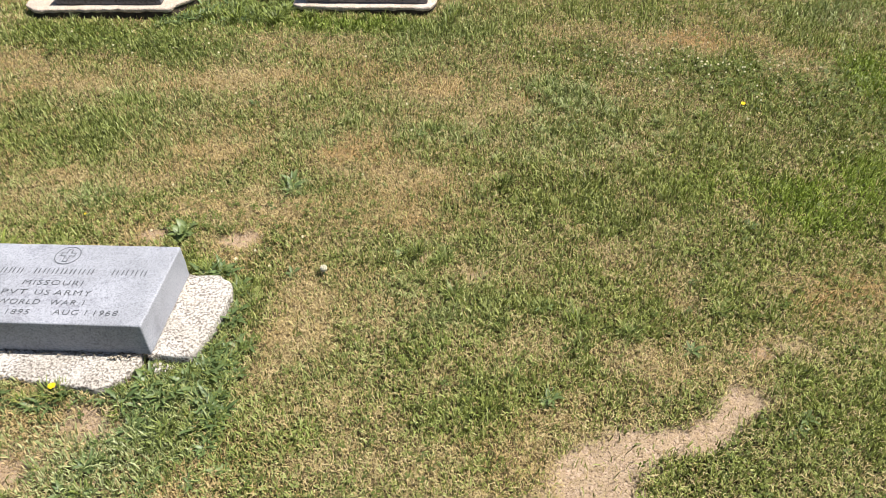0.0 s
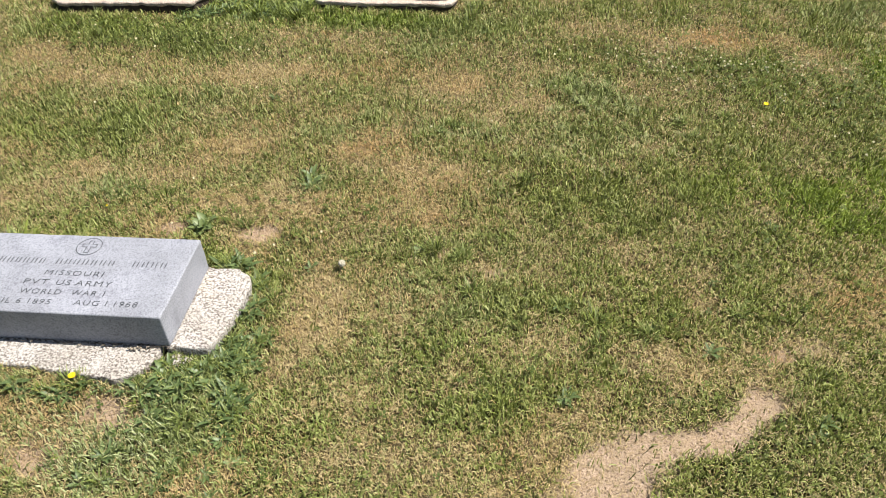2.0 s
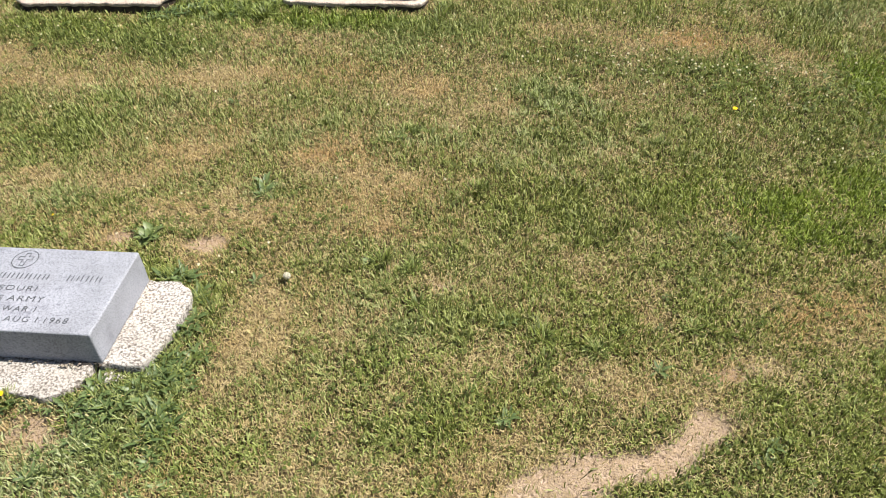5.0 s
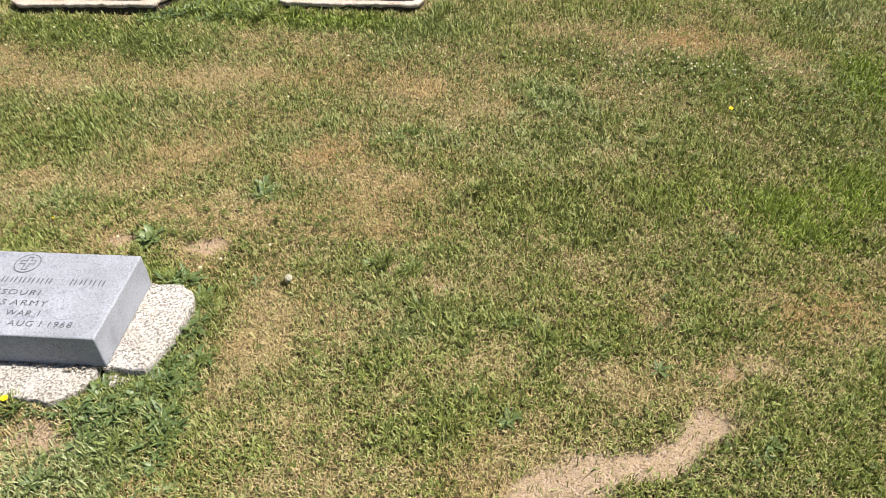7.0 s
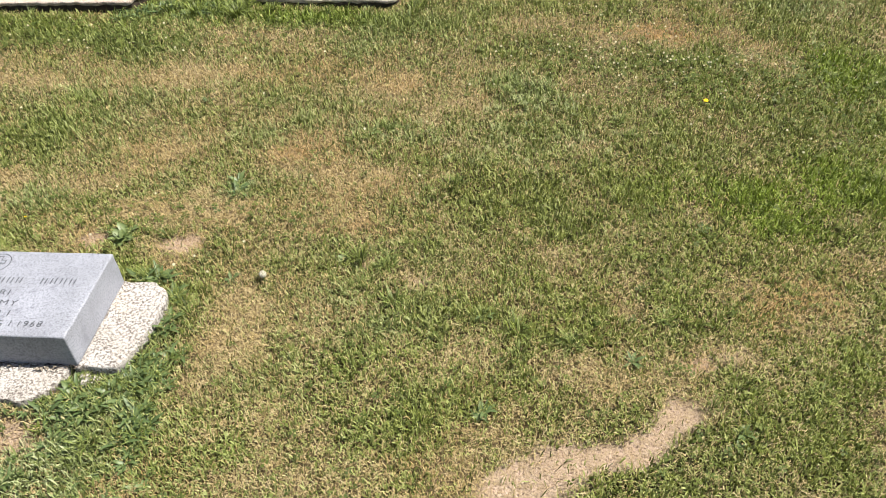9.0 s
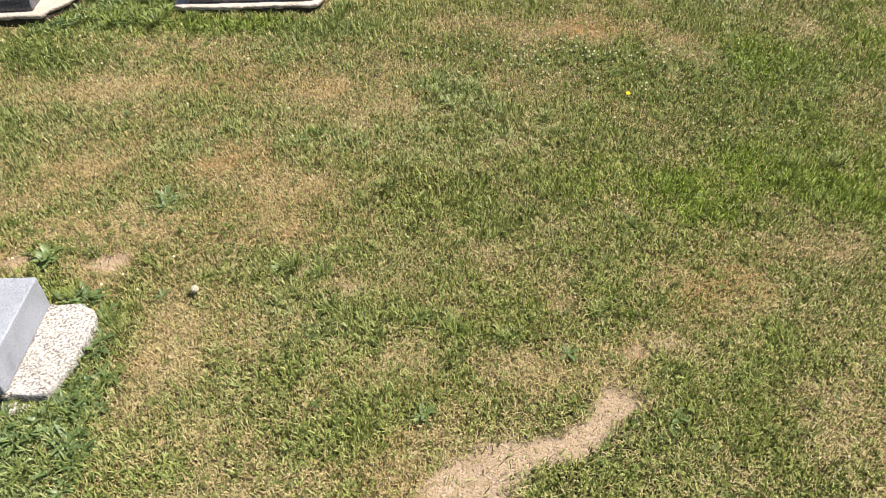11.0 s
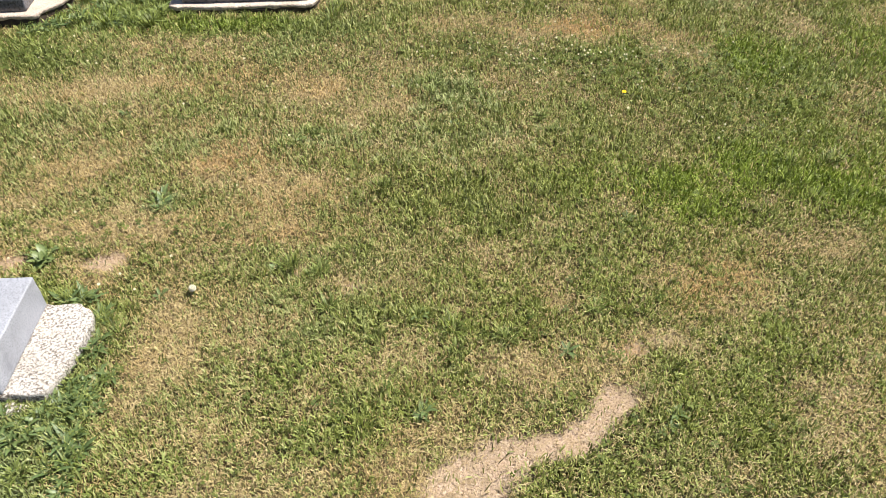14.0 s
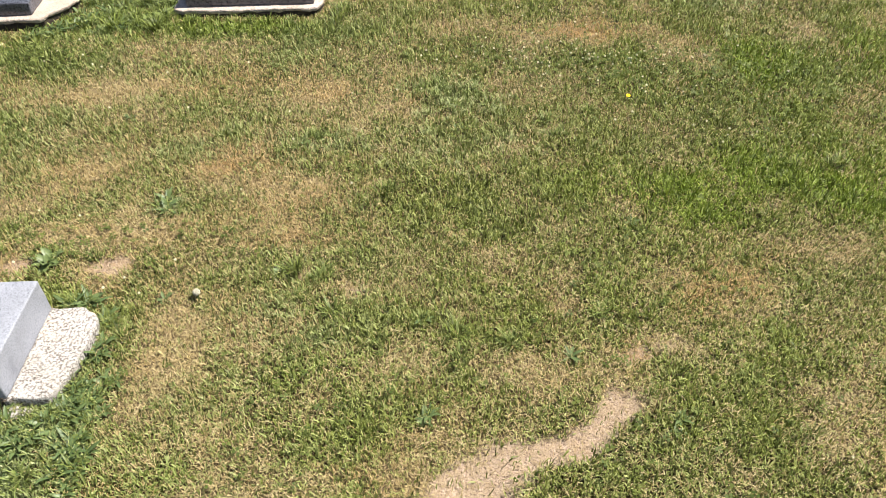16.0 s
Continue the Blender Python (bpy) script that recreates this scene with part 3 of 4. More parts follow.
def build_far_stones():
    pads = (([(-1.36, 1.755), (-1.30, 1.705), (-1.0, 1.732), (-0.71, 1.750), (-0.668, 1.768), (-0.65, 1.82), (-0.61, 1.88), (-0.58, 1.96), (-0.60, 2.19), (-1.38, 2.16)],
             -0.722, 1.785, 0.49, "grey granite flat grave marker on a pinkish pad, its front's shade put into the colour", 0.060, M_GRANITE_SHADED, 5.0, 3.4, 0.056),
            ([(-0.13, 1.87), (-0.08, 1.850), (0.2, 1.858), (0.48, 1.872), (0.515, 1.885), (0.535, 1.93), (0.55, 2.25), (-0.14, 2.24)],
             0.496, 1.907, 0.57, "dark mottled granite flat grave marker on a pale pad", 0.044, M_GRANITE_DARK, 8.0, 2.2, 0.095))
    for points, right, front, width, label, top, stone_mat, seed, turn, tall in pads:
        pad = part("concrete_pad", slab_mesh(points, top, 0.020, 0.014, 0.006, seed, 0.006, 0.006), M_PAD_FAR, smooth=True)
        tagged(pad, "pinkish weathered concrete pad standing proud of the grass", "grave base")
        mid = sum((Vector(p) for p in points), Vector((0, 0))) / len(points)
        # the pad's lower side: soil stain and its shade, both in one dark colour
        part("shaded_side", slab_mesh([tuple(mid + (Vector(p) - mid) * 0.955) for p in points], top - 0.017, 0.10, 0.02, 0.006, seed + 1), M_SHADED_SIDE, pad, "soil-stained lower side of the pad, its shade put into the dark colour")
        stone = thing("grave_marker", pose(right, front, top + 0.001, 0, 0, turn) @ pose(0, 0.305, 0), label, "gravestone")
        part("slab", block_mesh(width, 0.305, tall, 0.005, 0.004 if stone_mat is M_GRANITE_DARK else 0.0015, 18, seed), stone_mat, stone, smooth=True)


# ---- grass ----
def inside(x, y, points):
    hit = np.zeros(x.shape, dtype=bool)
    for k in range(len(points)):
        (ax, ay), (bx, by) = points[k], points[(k + 1) % len(points)]
        cross = ((ay > y) != (by > y)) & (x < (bx - ax) * (y - ay) / ((by - ay) if by != ay else 1e-9) + ax)
        hit ^= cross
    return hit


BLOCKED = (PAD, [(-1.34, 1.705), (-0.68, 1.745), (-0.63, 1.86), (-0.61, 2.18), (-1.36, 2.15)], [(-0.10, 1.865), (0.49, 1.885), (0.53, 2.20), (-0.12, 2.20)])


def free(x, y):
    ok = np.ones(x.shape, dtype=bool)
    for points in BLOCKED:
        ok &= ~inside(x, y, points)
    return ok


def blades(x, y, z, length, width, heading, lean, curl, twist=None):
    """Bent, tapering blades: five points each. lean: radians from upright at the foot; curl: added lean towards the tip."""
    n = len(x)
    dx, dy = np.cos(heading), np.sin(heading)
    turn = heading + np.pi / 2 + (rng.normal(0, 0.5, n) if twist is None else twist)
    sx, sy = np.cos(turn) * width / 2, np.sin(turn) * width / 2
    l1, l2 = lean, lean + curl
    mx, my, mz = x + dx * np.sin(l1) * length * 0.62, y + dy * np.sin(l1) * length * 0.62, z + np.cos(l1) * length * 0.62
    tx, ty, tz = mx + dx * np.sin(l2) * length * 0.38, my + dy * np.sin(l2) * length * 0.38, mz + np.cos(l2) * length * 0.38
    sz = rng.normal(0, 0.25, n) * width / 2
    v = np.empty((n, 5, 3))
    v[:, 0] = np.stack([x - sx * 0.8, y - sy * 0.8, z - 0.002], -1)
    v[:, 1] = np.stack([x + sx * 0.8, y + sy * 0.8, z - 0.002], -1)
    v[:, 2] = np.stack([mx + sx, my + sy, mz + sz], -1)
    v[:, 3] = np.stack([mx - sx, my - sy, mz - sz], -1)
    v[:, 4] = np.stack([tx, ty, tz], -1)
    k = np.arange(n)[:, None] * 5
    return v.reshape(-1, 3), k + np.array([[0, 1, 2, 3]]), k + np.array([[3, 2, 4]])


def scatter(count, x0, x1, y0, y1):
    x, y = rng.uniform(x0, x1, count), rng.uniform(y0, y1, count)
    ok = free(x, y)
    return x[ok], y[ok]


@sampled
def freshness(x, y):
    return np.clip(spots(x, y, FRESH) + 0.9 * (fbm(x + 40, y, 2.5, 3) - 0.5) + 0.16 * np.clip(x - 0.9, 0, 2), 0, 1)


@sampled
def blueness(x, y):
    return np.clip(0.8 * spots(x, y, BLUE) + 0.7 * (fbm(x + 20, y, 3.5, 3) - 0.55) + 0.35 * np.clip(1.4 - x, 0, 1), 0, 1)


@sampled
def rustiness(x, y):
    return np.clip(spots(x, y, RUST) + 0.9 * (fbm(x + 60, y, 5.0, 3) - 0.52) + 0.15 * np.clip(1.3 - x, 0, 1), 0, 1)


@sampled
def darkness(x, y):
    return np.clip(spots(x, y, DARK), 0, 1)


def growth(x, y):
    """The shares of fresh, blue-green and rusty growth at a place, for the blades' colours."""
    return {"fresh": freshness(x, y), "blue": blueness(x, y), "rust": rustiness(x, y)}


def build_grass():
    """Short mown blades in small clumps, finer and denser where the lawn is near."""
    x, y = scatter(1450000, -2.2, 3.7, -1.1, 2.7)
    keep = rng.random(len(x)) < core(x, y) * np.clip(1.0 - 0.30 * (y + 0.2), 0.48, 1.0)
    x, y = x[keep], y[keep]
    cell = 0.012
    ci, cj = np.floor(x / cell).astype(int), np.floor(y / cell).astype(int)
    jx, jy = _lattice[ci % 256, cj % 256], _lattice[(cj + 71) % 256, (ci + 33) % 256]
    cx, cy = (ci + 0.1 + 0.8 * jx) * cell, (cj + 0.1 + 0.8 * jy) * cell
    pull = rng.uniform(0.1, 0.9, len(x))
    x, y = x + (cx - x) * pull, y + (cy - y) * pull
    dry = np.clip(dryness(x, y), 0.03, 0.95)
    ok = free(x, y) & (rng.random(len(x)) > bareness(x, y) * 0.96) & (rng.random(len(x)) > 0.45 * (dry - 0.5))
    x, y, cx, cy, jx, jy, ci, cj, dry = (a[ok] for a in (x, y, cx, cy, jx, jy, ci, cj, dry))
    n = len(x)
    colour = growth(x, y)
    lush = np.clip(0.5 - dry, 0, 0.5) * 2
    far = 1 + 0.17 * np.clip(y, 0, 2.4)
    length = (0.65 + 0.7 * jy) * rng.uniform(0.010, 0.026, n) * (0.85 + 0.40 * lush + 0.25 * colour["blue"]) * (0.8 + 0.5 * fbm(x, y, 6.0, 2)) * np.sqrt(far)
    width = rng.uniform(0.0014, 0.0037, n) * (0.9 + 0.30 * lush + 0.3 * colour["blue"]) * far
    heading = np.where(rng.random(n) < 0.5, np.arctan2(y - cy, x - cx) + rng.normal(0, 0.7, n), rng.uniform(0, 6.28, n))
    lean = np.clip(rng.normal(0.60, 0.45, n), 0.05, 1.5)
    curl = rng.normal(0.45, 0.45, n)
    dead = (0.40 * _lattice[(ci + 97) % 256, (cj + 151) % 256] + 0.60 * rng.random(n)) < 0.10 + 0.80 * dry
    shade = 0.40 * jx + 0.60 * rng.random(n)
    alive = 0.01 + 0.52 * shade - 0.05 * darkness(x, y) + 0.06 * colour["blue"]
    tone = np.where(dead, 0.55 + 0.45 * shade, np.clip(alive, 0, 0.49))
    length = np.where(dead, length * 0.80, length)
    width = np.where(dead, width * 0.85, width)
    lean = np.where(dead, np.clip(lean + 0.25, 0, 1.5), lean)
    colour = {key: np.repeat(np.where(dead, v if key == "rust" else 0.25 * v, 0 if key == "rust" else v), 5) for key, v in colour.items()}
    v, q, t = blades(x, y, height(x, y), length, width, heading, lean, curl)
    ob = mesh_from("grass", v, [q, t], M_GRASS, {"tone": np.repeat(tone, 5), **colour}, smooth=False)
    tagged(ob, "short mown lawn grass, patchy green and straw-coloured", "grass", kind="stuff")

    # sparse surroundings, out of close view
    x, y = scatter(330000, -6.5, 8.0, -6.0, 7.5)
    d = np.hypot((x - 0.75) / 6.6, (y - 0.75) / 6.2)
    keep = (rng.random(len(x)) > core(x, y)) & (rng.random(len(x)) < np.clip(1.25 - 1.2 * d, 0, 1))
    x, y = x[keep], y[keep]
    n = len(x)
    tone = np.where(rng.random(n) < np.clip(dryness(x, y), 0.1, 0.9), rng.uniform(0.55, 0.9, n), rng.uniform(0.05, 0.45, n))
    v, q, t = blades(x, y, height(x, y), rng.uniform(0.03, 0.05, n), rng.uniform(0.005, 0.009, n), rng.uniform(0, 6.28, n), rng.uniform(0.3, 1.2, n), rng.normal(0.3, 0.3, n))
    ob = mesh_from("grass", v, [q, t], M_GRASS, {"tone": np.repeat(tone, 5)}, smooth=False)
    tagged(ob, "mown lawn grass further off, green and straw-coloured", "grass", kind="stuff")


def build_thatch():
    """Dead clippings that lie on the soil, thick in the worn and brown spots."""
    x, y = scatter(900000, -2.2, 3.7, -1.1, 2.7)
    bare, dry = bareness(x, y), np.clip(dryness(x, y), 0.05, 1)
    keep = rng.random(len(x)) < core(x, y) * np.clip(1.0 - 0.28 * (y + 0.2), 0.45, 1.0) * np.clip(0.04 + 0.66 * dry + 0.8 * bare, 0, 1)
    x, y, bare, dry = x[keep], y[keep], bare[keep], dry[keep]
    n = len(x)
    heading = rng.uniform(0, 6.28, n)
    z = height(x, y) + rng.uniform(0.001, 0.013, n) * (1 - 0.75 * bare) - 0.0065 * bare
    length = rng.uniform(0.006, 0.020, n) * (1 + 0.2 * bare)
    width = rng.uniform(0.0008, 0.0020, n) * (1 + 0.22 * np.clip(y, 0, 2.4)) * (1 - 0.3 * bare)
    tilt = rng.normal(0.06, 0.12, n)
    dx, dy = np.cos(heading) * length, np.sin(heading) * length
    sx, sy = -np.sin(heading) * width / 2, np.cos(heading) * width / 2
    v = np.empty((n, 4, 3))
    v[:, 0] = np.stack([x - sx, y - sy, z], -1)
    v[:, 1] = np.stack([x + sx, y + sy, z], -1)
    v[:, 2] = np.stack([x + dx + sx * 0.5, y + dy + sy * 0.5, z + length * tilt], -1)
    v[:, 3] = np.stack([x + dx - sx * 0.5, y + dy - sy * 0.5, z + length * tilt], -1)
    tone = np.clip(rng.beta(1.6, 1.4, n) * (1 - 0.4 * bare) + 0.33 * bare, 0, 1)
    rust = np.clip(rustiness(x, y) + 0.42 * bare, 0, 1)
    ob = mesh_from("dry_clippings", v.reshape(-1, 3), [np.arange(4 * n).reshape(-1, 4)], M_STRAW, {"tone": np.repeat(tone, 4), "rust": np.repeat(rust, 4), "blue": np.repeat(0.65 * bare, 4)}, smooth=False)
    tagged(ob, "straw-coloured dead grass clippings lying in the lawn", "dry grass", kind="stuff")


build_near_stone()
build_far_stones()
build_grass()
build_thatch()


def long_blades(n, reach, spread, tall, wide, tone_lo, tone_hi, segments=4):
    """A tuft of long arching blades round the origin: points, faces and tones."""
    a = rng.uniform(0, 6.28, n)
    r = spread * np.sqrt(rng.random(n))
    x, y, z = r * np.cos(a), r * np.sin(a), np.zeros(n)
    heading = a + rng.normal(0, 0.6, n)
    length = tall * rng.uniform(0.5, 1.0, n)
    lean = rng.uniform(0.1, 0.5, n)
    bend = reach * rng.uniform(0.4, 1.2, n)
    w = wide * rng.uniform(0.6, 1.1, n)
    v = np.empty((n, 2 * segments + 1, 3))
    sx, sy = -np.sin(heading), np.cos(heading)
    for k in range(segments + 1):
        f = k / segments
        half = w / 2 * (1.0 - f ** 2.2) * (0.75 + 0.25 * min(1, 4 * f))
        if k < segments:
            v[:, 2 * k] = np.stack([x - sx * half, y - sy * half, z], -1)
            v[:, 2 * k + 1] = np.stack([x + sx * half, y + sy * half, z + half * 0.3], -1)
        else:
            v[:, 2 * k] = np.stack([x, y, z], -1)
        ang = lean + bend * f
        x, y, z = x + np.cos(heading) * np.sin(ang) * length / segments, y + np.sin(heading) * np.sin(ang) * length / segments, z + np.cos(ang) * length / segments
    base = np.arange(n)[:, None] * (2 * segments + 1)
    quads = np.concatenate([base + np.array([[2 * k, 2 * k + 1, 2 * k + 3, 2 * k + 2]]) for k in range(segments - 1)])
    tips = base + np.array([[2 * segments - 2, 2 * segments - 1, 2 * segments]])
    tone = np.repeat(rng.uniform(tone_lo, tone_hi, n), 2 * segments + 1)
    v = v.reshape(-1, 3)
    v[:, 2] = np.maximum(v[:, 2], 0.001)
    return v, [quads, tips], {"tone": tone}


def place(ob, x, y, z=None, turn=None, size=1.0, tip=0.0):
    z = float(height(np.array([x]), np.array([y]))[0]) if z is None else z
    turn = rng.uniform(0, 360) if turn is None else turn
    return pose(x, y, z, tip, 0, turn) @ Matrix.Diagonal((size, size, size, 1))


def spread_copies(first, spots_list):
    """The first thing at the first place, copies of it at the others."""
    for k, m in enumerate(spots_list):
        ob = first if k == 0 else copy_thing(first, m)
        ob.matrix_basis = m


def build_tufts():
    kinds = []
    for n, reach, spread, tall, wide, lo, hi in ((34, 1.5, 0.026, 0.085, 0.0055, 0.05, 0.34), (40, 1.8, 0.034, 0.105, 0.0066, 0.03, 0.32), (28, 1.2, 0.020, 0.060, 0.0048, 0.10, 0.40), (34, 1.6, 0.028, 0.072, 0.0046, 0.2, 0.7), (30, 1.5, 0.030, 0.062, 0.0050, 0.32, 0.50), (20, 2.0, 0.034, 0.100, 0.0098, 0.10, 0.34)):
        v, f, a = long_blades(n, reach, spread, tall, wide, lo, hi)
        a["fresh"] = np.full(len(v), 0.0 if hi > 0.45 else 0.35)
        a["blue"] = np.full(len(v), 0.7 if hi in (0.50, 0.34) else 0.1)
        ob = mesh_from("grass_tuft", v, f, M_GRASS, a, smooth=True)
        tagged(ob, "tuft of longer green lawn grass with arching blades", "grass tuft", "grass tufts")
        kinds.append(ob)
    places = [[] for _ in kinds]

    def many(count, cx, cy, rx, ry, choose, lo, hi):
        for _ in range(count):
            x, y = cx + rng.uniform(-1, 1) * rx, cy + rng.uniform(-1, 1) * ry
            if free(np.array([x]), np.array([y]))[0]:
                k = choose[int(rng.integers(len(choose)))]
                places[k].append(place(None, x, y, size=rng.uniform(lo, hi)))

    many(48, -0.36, 1.90, 0.20, 0.17, (5, 5, 1, 0), 0.6, 1.0)      # between the two far stones
    many(5, -0.16, 1.79, 0.06, 0.05, (0, 1, 3), 0.6, 0.9)
    many(9, 0.20, 1.825, 0.36, 0.02, (0, 2, 3), 0.45, 0.7)   # along the far pads
    many(10, -1.0, 1.675, 0.36, 0.015, (0, 2, 3), 0.45, 0.75)
    many(5, 0.60, 1.90, 0.05, 0.16, (0, 1), 0.6, 0.9)
    many(10, 0.18, -0.22, 0.05, 0.15, (5, 2, 0), 0.40, 0.65)    # round the near pad
    many(18, 0.08, -0.42, 0.13, 0.11, (5, 5, 2, 0), 0.45, 0.75)
    many(9, -0.30, -0.43, 0.18, 0.025, (0, 2, 3), 0.5, 0.8)
    many(5, 0.04, 0.05, 0.06, 0.03, (0, 2), 0.6, 0.9)
    many(6, 0.16, -0.02, 0.02, 0.03, (0, 2), 0.5, 0.7)
    many(6, -0.62, 0.05, 0.10, 0.03, (0, 1), 0.6, 0.9)
    many(5, -0.60, 0.03, 0.03, 0.012, (0, 1), 1.0, 1.3)
    many(9, 2.32, 0.56, 0.24, 0.16, (0, 1), 0.45, 0.7)        # lush spots in the lawn
    many(24, 1.14, 1.12, 0.17, 0.13, (4, 4, 5), 0.5, 0.8)
    many(14, 1.08, 0.86, 0.22, 0.16, (4, 4, 0), 0.4, 0.65)
    many(6, 0.18, 0.50, 0.07, 0.05, (4, 5), 0.4, 0.65)
    many(9, 0.68, 0.86, 0.15, 0.07, (4, 5), 0.35, 0.55)
    many(10, 0.0, -0.62, 0.25, 0.10, (4, 5, 0), 0.35, 0.6)
    many(10, 0.66, 0.13, 0.10, 0.12, (0, 2, 5), 0.35, 0.6)
    many(6, 1.5, 0.98, 0.25, 0.12, (4, 3), 0.45, 0.7)
    many(5, 2.5, 1.5, 0.3, 0.3, (4, 0), 0.45, 0.7)
    many(9, 1.35, 0.70, 0.4, 0.12, (4, 0), 0.4, 0.65)
    many(6, 0.85, 0.46, 0.16, 0.08, (0, 2), 0.45, 0.65)
    many(6, 1.20, -0.08, 0.24, 0.10, (0, 2), 0.45, 0.65)
    many(6, 1.75, -0.35, 0.22, 0.14, (0, 2), 0.45, 0.6)
    many(12, 0.9, 0.7, 1.4, 1.2, (0, 2, 3), 0.35, 0.6)
    for x, y in ((0.815, 0.511), (0.876, 0.561), (0.645, 0.183), (0.707, 0.157), (1.087, -0.078), (1.477, 0.892), (1.591, 1.029), (1.241, -0.104), (0.75, 0.018), (1.883, 0.418), (1.444, 0.968), (1.498, 0.005)):
        many(2, x, y, 0.02, 0.02, (5, 0, 1), 0.45, 0.7)        # single clumps of long blades
    for first, spots_list in zip(kinds, places):
        spread_copies(first, spots_list)


def leaf_mesh(length, width, lobes, arch, tone):
    """A weed's leaf: midrib fold, toothed edge, arching to its tip, with thickness in its curl."""
    bm = bmesh.new()
    layer = bm.verts.layers.float.new("tone")
    rows, n = [], 9
    for k in range(n + 1):
        f = k / n
        half = width / 2 * math.sin(math.pi * min(1, 0.06 + 0.94 * f ** 0.75)) * (1 - lobes * (k % 2)) + 0.0012
        x = length * f * (1 - 0.15 * arch * f)
        z = length * (1.0 * f - 0.75 * arch * f * f) * 0.75 + 0.002
        row = [bm.verts.new((x, -half, z + half * 0.35)), bm.verts.new((x, 0, z)), bm.verts.new((x, half, z + half * 0.30))]
        for v in row:
            v[layer] = tone + 0.10 * (f - 0.5)
        row[1][layer] = tone + 0.3
        rows.append(row)
    for a, b in zip(rows, rows[1:]):
        bm.faces.new((a[0], b[0], b[1], a[1]))
        bm.faces.new((a[1], b[1], b[2], a[2]))
    me = bpy.data.meshes.new("leaf")
    bm.to_mesh(me)
    bm.free()
    me.polygons.foreach_set("use_smooth", [True] * len(me.polygons))
    me.materials.append(M_WEED)
    return me


def build_weeds():
    shapes = [leaf_mesh(0.085, 0.017, 0.30, 0.62, 0.30), leaf_mesh(0.070, 0.020, 0.35, 0.75, 0.45), leaf_mesh(0.060, 0.013, 0.20, 0.55, 0.20), leaf_mesh(0.050, 0.022, 0.05, 0.65, 0.62)]
    kinds = []
    for pick, count, label in (((0, 1, 2), 9, "low green weed with long toothed leaves in the grass"), ((1, 2), 7, "low green weed with long toothed leaves in the grass"), ((3,), 6, "flat rosette weed with broad pale green leaves")):
        plant = thing("weed", Matrix(), label, "weed", "weeds in the lawn")
        for k in range(count):
            leaf = new("leaf", shapes[pick[k % len(pick)]])
            leaf.parent = plant
            leaf.matrix_basis = pose(0, 0, 0, rng.uniform(-12, 12), rng.uniform(-18, 14), k * 360 / count + rng.uniform(-18, 18)) @ Matrix.Diagonal((rng.uniform(0.7, 1.1),) * 3 + (1,))
        kinds.append(plant)
    places = [[] for _ in kinds]

    def many(count, cx, cy, rx, ry, choose, lo, hi):
        for _ in range(count):
            x, y = cx + rng.uniform(-1, 1) * rx, cy + rng.uniform(-1, 1) * ry
            if free(np.array([x]), np.array([y]))[0] and bareness(np.array([x]), np.array([y]))[0] < 0.3:
                places[choose[int(rng.integers(len(choose)))]].append(place(None, x, y, size=rng.uniform(lo, hi)))

    many(62, 0.09, -0.40, 0.13, 0.15, (0, 1, 1), 0.4, 0.78)
    many(18, 0.18, -0.20, 0.05, 0.14, (0, 1), 0.4, 0.65)
    many(22, -0.25, -0.45, 0.22, 0.03, (0, 1), 0.32, 0.60)
    many(24, 0.10, -0.60, 0.18, 0.10, (0, 1, 2), 0.35, 0.62)
    many(4, 0.02, 0.06, 0.06, 0.03, (0, 1), 0.6, 0.9)
    many(3, -0.10, 0.24, 0.03, 0.03, (2,), 0.8, 1.0)
    many(3, 0.17, -0.02, 0.03, 0.02, (1,), 0.5, 0.7)
    many(3, 1.03, -0.35, 0.03, 0.02, (1, 2), 0.45, 0.6)
    many(2, 1.61, -0.37, 0.03, 0.03, (1, 2), 0.4, 0.55)
    many(3, 0.16, 0.51, 0.06, 0.04, (1, 2), 0.6, 0.8)
    many(46, -0.37, 1.88, 0.22, 0.16, (0, 1), 0.5, 0.85)
    many(10, -0.62, 1.72, 0.10, 0.06, (0, 1), 0.5, 0.8)
    many(10, 0.9, 0.3, 1.1, 0.8, (1, 2), 0.4, 0.65)
    for first, spots_list in zip(kinds, places):
        spread_copies(first, spots_list)


CLOVER = ((1.75, 1.36, 0.45, 0.17, 1.0), (1.15, 1.52, 0.30, 0.12, 0.7), (-0.75, 1.48, 0.45, 0.13, 0.9), (0.30, 0.30, 0.35, 0.12, 0.35), (-0.10, 0.32, 0.25, 0.10, 0.5), (0.25, 1.60, 0.45, 0.10, 0.5), (2.3, 1.1, 0.35, 0.3, 0.5))


